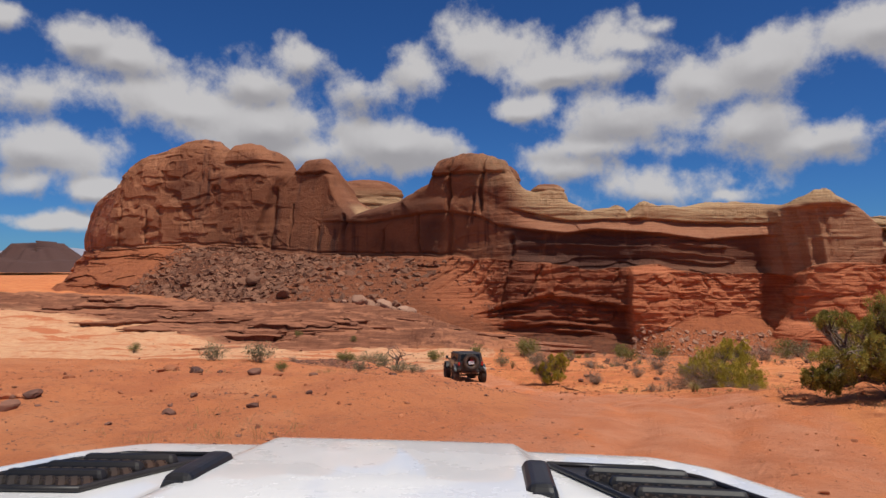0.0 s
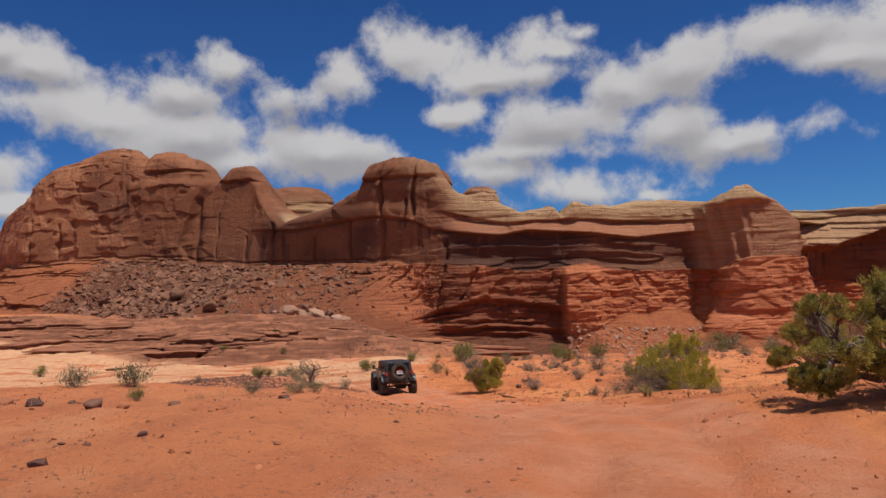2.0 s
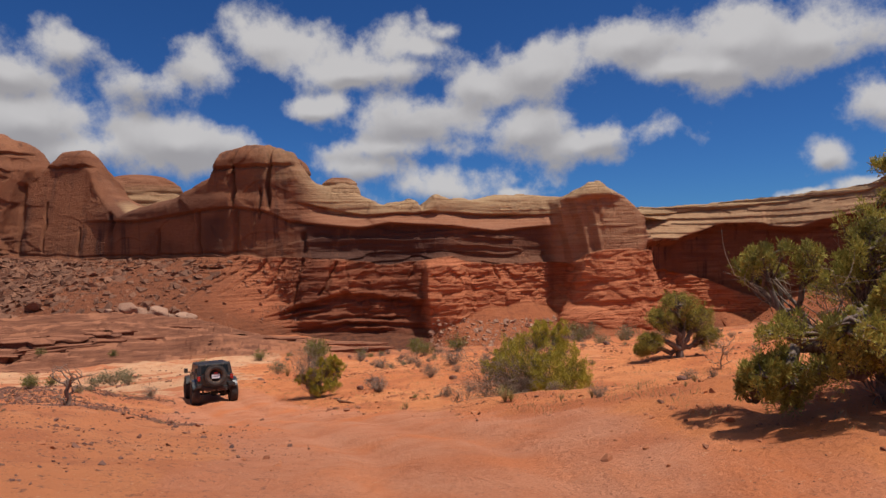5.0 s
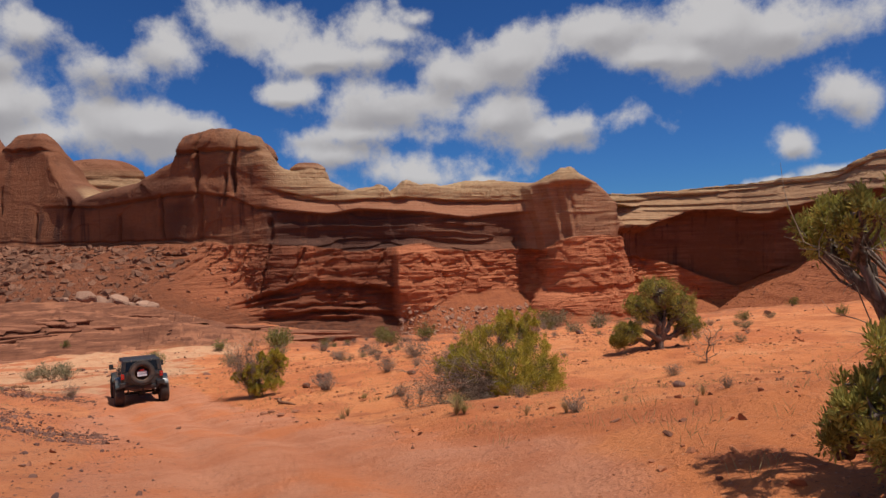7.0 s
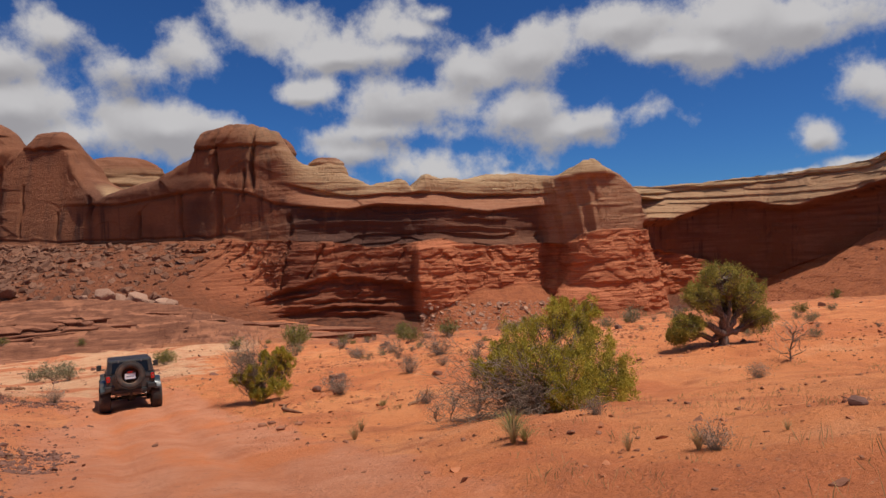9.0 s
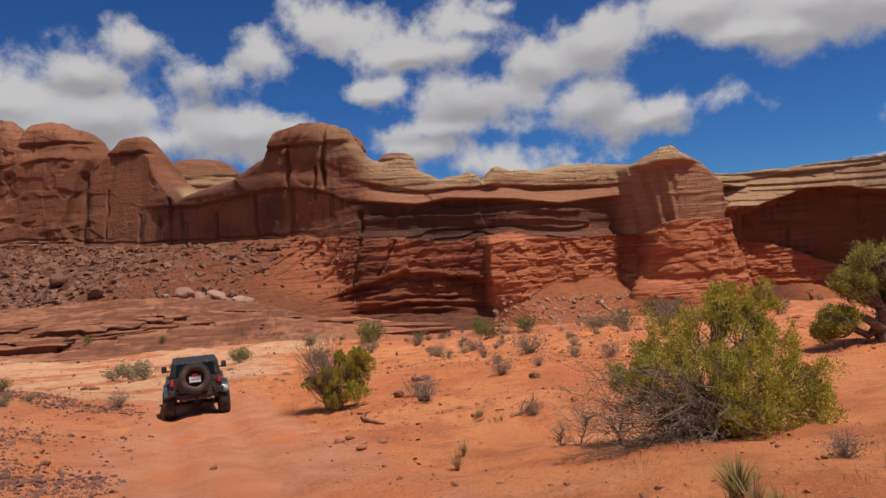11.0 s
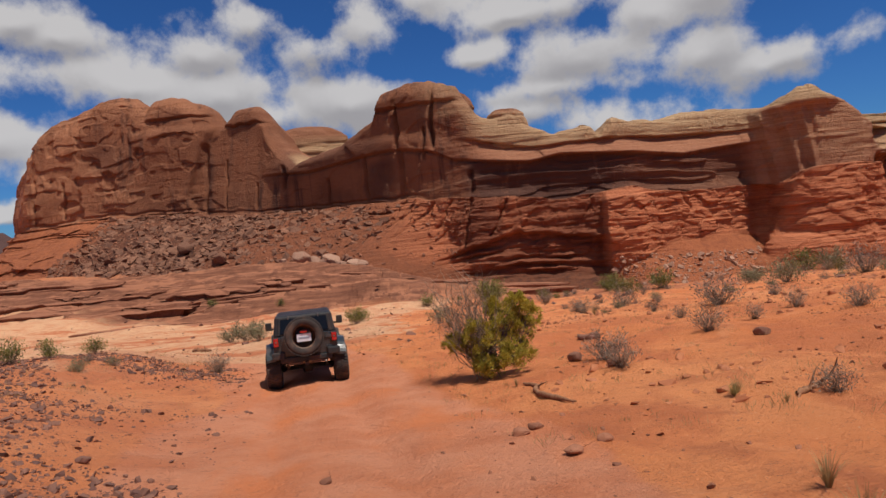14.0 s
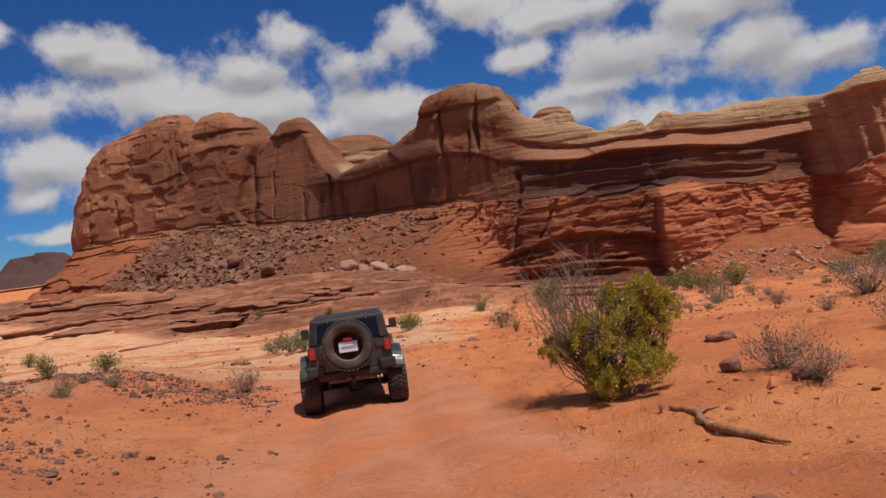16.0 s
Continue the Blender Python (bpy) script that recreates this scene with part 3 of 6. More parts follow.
# slopes: gullied, with broken beds showing through near the cliff
slope = 1 - bedded
D_low = D_low + slope * (0.9 * fbm(SS / 12, z_low / 12, 6.0, 5) + 0.35 * np.round(1.5 * vnoise(SS / 14, lay / 1.5, 2)))
D_low = D_low + slope * step(0.80, 0.92, w + 0.05 * vnoise(SS / 8, 2.0)) * 0.9 * np.round(1.6 * vnoise(SS / 20, lay / 0.8, 5))
left_beds = step(-96, -112, SS)
D_low = D_low + slope * left_beds * (1.1 * np.round(1.5 * vnoise(SS / 30, lay / 2.2, 8)) + 0.8 * v4)

# ---- the upper cliff
q = np.linspace(0, 1, n_up)[:, None]
rise = 1 - (1 - q) ** 1.35
z_up = contact + (rim - contact) * rise
lean = along([-260, -150, -75, -66, -50, -40, -15, 0, 22, 34], [0.13, 0.13, 0.11, 0.18, 0.18, 0.06, 0.05, 0.09, 0.08, 0.05], 3.0)
crest = along([-260, -150, -72, -66, -52, -38, -16, -6, 22, 40, 112, 116, 145, 440], [9, 9, 8, 6, 6, 10, 10, 5, 6, 5, 5, 6, 5, 6], 3.0)
start = along([-260, -150, -72, -66, -52, -42, -12, -4, 22, 30, 440], [0.72, 0.72, 0.78, 0.86, 0.86, 0.84, 0.80, 0.88, 0.82, 0.80, 0.80], 3.0)
turn = np.clip((rise - start) / (1 - start), 0, 1)
F_up = -lean * (z_up - CC) - crest * (1 - np.sqrt(1 - np.clip(turn, 0, 0.999) ** 2))
F_up = F_up + 1.6 * np.exp(-((z_up - 15) / 8) ** 2) * step(-120, -146, SS)
# right half: varnished wall, a lip, a smooth slope set back, then an overhanging pale cap
right = step(20, 34, SS) * step(115, 109, SS)
top_turn = np.clip((z_up - KK) / np.maximum(RR - KK, 0.5), 0, 1)
F_right = -0.03 * (z_up - CC) - 1.7 * step(LL - 0.2, LL - 1.3, z_up) * step(CC - 0.5, CC + 2.5, z_up) - 1.0 * np.clip(z_up - LL, 0, 99) * (z_up < KK) \
    - 1.0 * np.clip(KK - LL, 0, 99) * (z_up >= KK) + (1.9 + 0.9 * vnoise(SS / 9, 2.0)) * step(KK - 0.1, KK + 0.5, z_up) - 4.5 * (1 - np.sqrt(1 - 0.998 * top_turn ** 2))
F_right = F_right + 1.2 * np.exp(-((SS - 66.5) / 3.2) ** 4) * step(KK, KK + 0.6, z_up)
F_up = F_up * (1 - right) + F_right * right
# amphitheatre: a cream strip, slabs stepping forward and down to a brow, a deep shaded wall under it
amph = step(146, 154, SS)
strip = RR - 3.0 + 0.5 * vnoise(SS / 12, 5.0)
F_amph = 0.95 * np.clip(strip - z_up, 0, 99) * (z_up > AA) + 0.95 * np.clip(strip - AA, 0, 99) * (z_up <= AA) - 6.0 * step(AA + 0.3, AA - 3.5, z_up) + 1.2 * step(strip - 0.3, strip + 0.3, z_up) \
    - 3.0 * (1 - np.sqrt(1 - 0.998 * np.clip((z_up - strip) / 3.2, 0, 1) ** 2)) - 4.0
F_amph = F_amph + (z_up > AA) * 0.6 * np.round(1.6 * vnoise(SS / 38 + 0.03 * z_up, z_up / 1.3, 8))
F_up = F_up * (1 - amph) + F_amph * amph

lay = z_up + 1.4 * vnoise(SS / 34, 2.2) + 0.3 * vnoise(SS / 7, 8.0)
warp = 0.35 * fbm(SS / 14, z_up / 14, 4.0, 3)
v1, e1 = slabs(SS / 13 + warp + 0.4, z_up / 34 + 0.2 * warp, 14.0)
v2, e2 = slabs(SS / 5.5 + warp, z_up / 9.0 + warp, 8.0)
v3, e3 = slabs(SS / 2.0 + warp, z_up / 1.5 + 0.5 * warp, 5.0)
massive = step(30, 12, SS) * step(1.08, 0.9, rise)
broken = step(0.0, 0.35, vnoise(SS / 15, z_up / 9, 9))
D_up = 1.0 * fbm(SS / 30, z_up / 34, 2.0, 2) + 0.40 * v1 + 0.20 * v2 * broken + 0.02 * v3 * broken + 0.10 * fbm(SS / 3, z_up / 3, 8.0, 3)
D_up = D_up + (1 - 0.85 * massive) * (0.40 * vnoise(SS / 40, lay / 1.9, 1) + 0.18 * vnoise(SS / 16, lay / 0.8, 6))
# weathered niches, fallen flakes and level cracks on the massive left face
niche = step(0.50, 0.60, vnoise(SS / 6, z_up / 4.5, 21)) * step(-78, -100, SS)
D_up = D_up - massive * (0.9 * niche + 0.45 * step(0.44, 0.50, vnoise(SS / 4, z_up / 3, 15)) * step(-50, -80, SS) + 0.3 * step(0.40, 0.44, vnoise(SS / 11, z_up / 7, 33)))
for z0, x0, x1, deep in ((33.5, -138, -96, 1.0), (20, -141, -128, 0.8), (36, -92, -74, 1.2), (17.5, -128, -104, 0.8), (9.5, -150, -70, 0.6), (23.5, -122, -104, 0.9), (12.5, -96, -84, 0.5), (39, -136, -118, 0.9), (28, -110, -98, 0.7)):
    line = z0 + 1.6 * vnoise(SS / 9, z0) + 0.4 * vnoise(SS / 2, z0) + 0.03 * (SS - x0)
    on = step(x0 - 3, x0 + 3, SS) * step(x1 + 4, x1 - 4, SS) * step(-0.25, 0.15, vnoise(SS / 6, z0 * 1.7))
    D_up = D_up + on * deep * (0.7 * step(line, line + 0.4, z_up) * step(line + 6, line + 1.5, z_up) - 0.25 * np.exp(-((z_up - line) / 0.3) ** 2))
# thin beds at the base of the cliff
D_up = D_up - 0.7 * step(12, 2, SS) * np.exp(-((z_up - CC - 1.0 - 0.2 * vnoise(SS / 5, 3.0)) / 0.35) ** 2) - 0.4 * step(12, 2, SS) * np.exp(-((z_up - CC - 2.4) / 0.25) ** 2) * step(-0.1, 0.2, vnoise(SS / 12, 4.0))
# a slab standing proud with a slanting edge, beside the knob
edge = np.interp(z_up, [4, 12, 30, 38], [-73, -77, -71, -67])
D_up = D_up + 2.2 * step(edge + 0.8, edge - 0.8, SS) * step(-100, -84, SS) * step(40, 36, z_up)
D_up = D_up * (1 - 0.6 * np.exp(-((SS + 57) / 9) ** 2))
# caps of harder rock over a groove on the knob, the heads and the great dome
for x0, x1, zc, out in ((-66, -45, 37.0, 0.9), (-92, -69, 42.6, 1.0), (-4.5, 22, 31.6, 0.8)):
    on = step(x0 - 1.5, x0 + 1, SS) * step(x1 + 1.5, x1 - 1, SS)
    level = zc + 0.5 * vnoise(SS / 3, zc)
    D_up = D_up + on * (out * step(level, level + 0.7, z_up) - 0.8 * np.exp(-((z_up - level + 0.3) / 0.45) ** 2))
# level ledge across the middle of the wall
mid = step(-50, -40, SS) * step(26, 18, SS)
D_up = D_up + mid * (0.9 * step(LL - 0.3, LL + 0.3, z_up) * step(LL + 6, LL + 2, z_up) - 0.5 * np.exp(-((z_up - LL + 0.5) / 0.4) ** 2))
D_up = D_up + 0.7 * np.round(1.4 * vnoise(SS / 30, lay / 2.2, 19)) * step(17, 22, SS) * step(112, 106, SS) * step(LL, LL - 1, z_up)
# upright joints
for x0, wide, lo, hi in ((-139, 0.6, 6, 24), (-127, 0.5, 8, 22), (-70.5, 0.7, 5, 31), (-62, 0.3, 6, 24), (-50, 0.35, 5, 14), (-38, 0.6, 10, 19), (-22, 0.4, 3, 12), (-8, 0.5, 3, 18), (2.6, 0.5, 18, 41), (3.4, 0.7, 2, 18),
                         (13.4, 0.55, 17, 41), (10.5, 0.4, 14, 24), (24.0, 0.7, 2, 9)):
    D_up = D_up - (2.6 if hi > 40 else 1.5) * np.exp(-((SS - x0 - 0.7 * vnoise(x0 + 0 * SS, z_up / 4)) / wide) ** 2) * step(lo - 1, lo + 2, z_up) * step(hi + 1, hi - 1, z_up)
# flat facets on the buttress
D_up = D_up + 1.5 * step(107, 111, SS) * step(126, 123, SS) * (np.abs(SS / 4.2 + 0.04 * z_up - np.round(SS / 4.2 + 0.04 * z_up)) - 0.25) * 2 * step(20, 17, z_up)
D_up = D_up + 1.2 * step(110, 114, SS) * step(146, 140, SS) * step(18.3, 19.3, z_up + 0.5 * vnoise(SS / 5, 3.0))
D_up = D_up * (1 - 0.6 * turn) + 0.30 * turn * np.round(1.7 * vnoise(SS / 22, lay / 1.3, 23))
back_u = np.linspace(0, 1, n_top)[1:, None]
fwd_top = (F_up + D_up)[-1:] - 110 * back_u ** 1.6
z_top = rim - 0.85 * np.clip(rim - 13, 0, 99) * step(0, 0.7, back_u) + 1.4 * fbm(SS / 16, back_u * 6, 3.0, 4) * step(0, 0.15, back_u)
F = np.concatenate([F_low + D_low, F_up + D_up, fwd_top])
Z = np.concatenate([z_low + 0 * SS, z_up + 0 * SS, z_top + 0 * SS])
V = np.stack([PX + nx * F, PY + ny * F, Z], -1)
layer = np.concatenate([w + 0 * SS, 1.02 + rise + 0 * SS, 2.05 + back_u + 0 * SS])
none_low, none_top = 0 * z_low, 0 * z_top
olive = step(-40, -36, SS) * step(-6, -16, SS)
pale = np.concatenate([none_low,
                       right * step(KK - 0.1, KK + 0.5, z_up + 0.4 * vnoise(SS / 5, z_up)) + olive * step(0.93, 0.985, rise) + 0.40 * step(2, 22, SS) * (1 - right) * step(114, 109, SS) * step(0.62, 0.8, rise + 0.08 * vnoise(SS / 6, z_up / 3))
                       + step(109, 114, SS) * step(147, 142, SS) * step(19.0, 20.5, z_up + 0.8 * vnoise(SS / 5, 2.0)) + amph * (step(strip - 0.2, strip + 0.4, z_up) + 0.70 * step(AA, AA + 1, z_up)) + 0.30 * step(110, 115, SS) * step(147, 142, SS) * step(1, 6, z_up),
                       (step(14, 34, SS) + olive) * (1 + 0 * back_u)])
pink = np.concatenate([none_low, right * step(LL - 0.2, LL + 0.3, z_up) * step(KK + 0.2, KK - 0.2, z_up) + amph * step(AA - 0.2, AA + 0.6, z_up) + 0.75 * step(108, 113, SS) * step(148, 143, SS), none_top])
# patches of varnish; the last term is painted shade below the amphitheatre brow
varnish_and_shade = np.concatenate([none_low, step(20, 25, SS) * step(114, 106, SS) * step(LL, LL - 1.0, z_up) * (1 - 0.45 * step(64, 76, SS))
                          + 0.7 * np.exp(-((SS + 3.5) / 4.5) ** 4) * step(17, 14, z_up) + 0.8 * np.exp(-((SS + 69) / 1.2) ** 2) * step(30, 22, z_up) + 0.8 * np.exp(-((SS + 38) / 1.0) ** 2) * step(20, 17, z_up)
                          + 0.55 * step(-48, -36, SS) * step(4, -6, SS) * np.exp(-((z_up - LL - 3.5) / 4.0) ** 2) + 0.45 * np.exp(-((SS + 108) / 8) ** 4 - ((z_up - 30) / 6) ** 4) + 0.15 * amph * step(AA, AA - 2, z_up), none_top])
me = mesh_from("cliff", V.reshape(-1, 3), grid_faces(*Z.shape))
attribute(me, "layer", layer)
attribute(me, "pale", np.clip(pale, 0, 1))
attribute(me, "pink", np.clip(pink, 0, 1))
attribute(me, "talus", np.concatenate([1 - above, 0 * z_up, none_top]))
# painted sun: full at the left end, and along the crest beside it
attribute(me, "painted_sun_end", np.concatenate([none_low, np.maximum(step(-78, -120, SS), 0.9 * step(0.84, 0.95, rise) * step(-66, -80, SS)) + 0 * z_up, none_top]))
attribute(me, "massive", np.concatenate([none_low, massive + 0 * z_up, none_top]))
# where the lower beds get their painted shade
attribute(me, "painted_bed_shade", np.concatenate([0.8 * step(14, 24, SS) * step(63, 60.5, SS) * step(0.12, 0.25, w) + none_low, 0 * z_up, none_top]))
attribute(me, "fan", np.concatenate([np.clip(step(236, 262, SS) + 0.9 * step(60, 66, SS) * step(150, 140, SS) + 0.40 * step(-40, -18, SS + 0.9 * z_low + 12) * step(30, 14, SS) + 0.9 * left_beds, 0, 1) + none_low, 0 * z_up, none_top]))
attribute(me, "varnish_and_shade", np.clip(varnish_and_shade, 0, 1))
mesa = empty("sandstone_mesa", pose(0, 230, -18), "long red sandstone mesa with domed rim above rubble slopes", "mesa", kind="structure")
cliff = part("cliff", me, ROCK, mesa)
cliff.matrix_parent_inverse = mesa.matrix_world.inverted()


def rock_dome(centre, radii, seed, pale_value, head=0.45):
    """A rounded, bedded knob of slickrock standing on the rim, its head overhanging a groove."""
    a, b = np.meshgrid(np.linspace(0, 2 * np.pi, 121), np.linspace(0, np.pi / 2, 60))
    r = 1 + 0.10 * fbm(np.cos(a) * 1.4 + seed, np.sin(a) * 1.4, b * 1.5, 3)
    zz = np.sin(b) ** 0.9
    lay = 0.035 * vnoise(seed + np.cos(a) * 0.5, zz * radii[2] / 0.9, 2) - 0.07 * np.exp(-((zz - head - 0.03 * vnoise(np.cos(a) * 2, seed)) / 0.035) ** 2) - 0.05 * step(head, head - 0.05, zz)
    rr = (np.cos(b) ** 0.75) * (r + lay)
    v = np.stack([centre[0] + radii[0] * rr * np.cos(a), centre[1] + radii[1] * rr * np.sin(a), centre[2] + radii[2] * zz * (0.95 + 0.10 * r * np.cos(b))], -1)
    m = mesh_from("dome", v.reshape(-1, 3), grid_faces(*a.shape)[:, ::-1])
    attribute(m, "layer", np.full(a.size, 1.6))
    attribute(m, "pale", pale_value * step(head + 0.25, head - 0.1, zz).ravel())
    attribute(m, "talus", np.zeros(a.size))
    ob = part("dome", m, ROCK, mesa)
    ob.matrix_parent_inverse = mesa.matrix_world.inverted()


rock_dome((-33, 312, 16), (20, 14, 21.5), 1.0, 0.9, 0.55)
rock_dome((37.5, 243, 15), (8.0, 8, 13.2), 2.0, 0.9, 0.75)
rock_dome((22, 250, 20), (8, 9, 16.0), 3.0, 0.3, 0.55)
rock_dome((-63, 318, 22), (12, 12, 20), 5.0, 0.1, 0.6)

# ---------------------------------------------------------------- more materials
def plant_material(name, a, b, c, rough=0.75, glow=0.32):
    k = Nodes(name)
    col = k.mix(k.island(), a, b)
    col = k.mix(k.ramp(k.noise(2.2, 3, 0.5), 0.45, 0.7), col, c)
    m = k.done(col, rough, spec=0.2)
    through_leaf = k.n.new("ShaderNodeBsdfTranslucent")
    k.put(col, through_leaf.inputs["Color"])
    both = k.n.new("ShaderNodeMixShader")
    both.inputs[0].default_value = glow
    k.l.new(k.bsdf.outputs[0], both.inputs[1])
    k.l.new(through_leaf.outputs[0], both.inputs[2])
    k.l.new(both.outputs[0], k.n["Material Output"].inputs["Surface"])
    return m


def bark_material(name, a, b):
    k = Nodes(name)
    g = k.noise(30, 6, 0.65, (1, 1, 0.18))
    return k.done(k.mix(k.ramp(g, 0.35, 0.65), a, b), 0.9, g, 0.01, 0.7, spec=0.15)


def stone_material(name, a, b, c, dusted=0.0):
    k = Nodes(name)
    n, f = k.noise(3.0, 6, 0.6), k.noise(25, 5, 0.65)
    col = k.mix(k.ramp(n, 0.35, 0.65), a, b)
    col = k.mix(k.math("MULTIPLY", k.island(), 0.6), col, c)
    return k.done(k.mix(k.math("MULTIPLY", k.ramp(k.level(), 0.90, 0.99), dusted), col, (0.44, 0.18, 0.095)) if dusted else col, 0.92, k.math("ADD", n, k.math("MULTIPLY", f, 0.3)), 0.04, 0.6, spec=0.15)


JUNIPER = plant_material("juniper_foliage", (0.24, 0.215, 0.048), (0.52, 0.44, 0.10), (0.17, 0.15, 0.04))
BUSHGREEN = plant_material("yellow_green_foliage", (0.31, 0.26, 0.038), (0.62, 0.49, 0.075), (0.22, 0.19, 0.036))
SHRUBGREEN = plant_material("shrub_foliage", (0.16, 0.165, 0.045), (0.28, 0.25, 0.07), (0.11, 0.12, 0.04))
SAGEGREEN = plant_material("sage_foliage", (0.22, 0.20, 0.11), (0.33, 0.29, 0.16), (0.17, 0.16, 0.10))
GREYTWIG = plant_material("grey_twigs", (0.26, 0.19, 0.14), (0.42, 0.32, 0.24), (0.20, 0.135, 0.10))
DRYGRASS = plant_material("dry_grass", (0.36, 0.22, 0.095), (0.48, 0.34, 0.17), (0.26, 0.17, 0.07))
YUCCA = plant_material("yucca_leaves", (0.28, 0.24, 0.07), (0.48, 0.34, 0.15), (0.20, 0.17, 0.06))
BARK = bark_material("juniper_bark", (0.10, 0.070, 0.055), (0.24, 0.175, 0.14))
DEADWOOD = bark_material("weathered_dead_wood", (0.12, 0.075, 0.058), (0.27, 0.18, 0.135))
LOGWOOD = bark_material("fallen_wood", (0.20, 0.088, 0.045), (0.34, 0.17, 0.095))
STONE_RED = stone_material("red_stone", (0.24, 0.092, 0.052), (0.38, 0.16, 0.09), (0.12, 0.058, 0.042))
STONE_DARK = stone_material("dark_varnished_stone", (0.085, 0.045, 0.038), (0.17, 0.085, 0.065), (0.30, 0.14, 0.09))
CLOD = stone_material("soil_clod", (0.40, 0.142, 0.066), (0.52, 0.200, 0.095), (0.20, 0.082, 0.050))
STONE_PALE = stone_material("pale_stone", (0.36, 0.20, 0.135), (0.47, 0.29, 0.20), (0.26, 0.13, 0.085))
STONE_TALUS = stone_material("fallen_block_stone", (0.19, 0.084, 0.050), (0.33, 0.160, 0.098), (0.09, 0.046, 0.034))


# ---------------------------------------------------------------- plants
rng = np.random.default_rng(7)


class Stock:
    """Gathers quads into one mesh."""

    def __init__(self):
        self.v, self.f, self.n = [], [], 0

    def add(self, v, f):
        self.v.append(np.asarray(v, float).reshape(-1, 3))
        self.f.append(np.asarray(f, int) + self.n)
        self.n += len(self.v[-1])

    def tube(self, pts, radii, sides=6):
        pts, radii = np.asarray(pts, float), np.asarray(radii, float)
        tan = np.gradient(pts, axis=0)
        tan /= np.linalg.norm(tan, axis=1)[:, None] + 1e-9
        ref = np.where(np.abs(tan[:, 2:3]) > 0.9, [[1.0, 0, 0]], [[0, 0, 1.0]])
        a = np.cross(tan, ref)
        a /= np.linalg.norm(a, axis=1)[:, None] + 1e-9
        b = np.cross(tan, a)
        ang = np.linspace(0, 2 * np.pi, sides, endpoint=False)
        ring = pts[:, None] + radii[:, None, None] * (np.cos(ang)[None, :, None] * a[:, None] + np.sin(ang)[None, :, None] * b[:, None])
        i = np.arange(len(pts) * sides).reshape(len(pts), sides)
        j = np.roll(i, -1, axis=1)
        self.add(ring, np.stack([i[:-1], j[:-1], j[1:], i[1:]], -1).reshape(-1, 4))

    def leaves(self, at, way, length, width, g):
        """Small pointed blades, one at each place."""
        n = len(at)
        way = way / (np.linalg.norm(way, axis=1)[:, None] + 1e-9)
        side = np.cross(way, g.normal(size=(n, 3)))
        side /= np.linalg.norm(side, axis=1)[:, None] + 1e-9
        tip = at + way * length[:, None]
        mid = at + way * length[:, None] * 0.55
        s = side * width[:, None] * 0.5
        v = np.stack([at, mid + s, tip, mid - s], 1)
        self.add(v, np.arange(4 * n).reshape(n, 4))

    def mesh(self, name, smooth=True):
        return mesh_from(name, np.concatenate(self.v), np.concatenate(self.f), smooth)


def crooked(a, b, g, n=7, wild=0.12):
    """A bent line from a to b."""
    a, b = np.asarray(a, float), np.asarray(b, float)
    t = np.linspace(0, 1, n)[:, None]
    w = np.cumsum(g.normal(size=(n, 3)), axis=0) * wild * np.linalg.norm(b - a) / np.sqrt(n)
    w = w - w[:1] * (1 - t) - w[-1:] * t
    return a + (b - a) * t + w


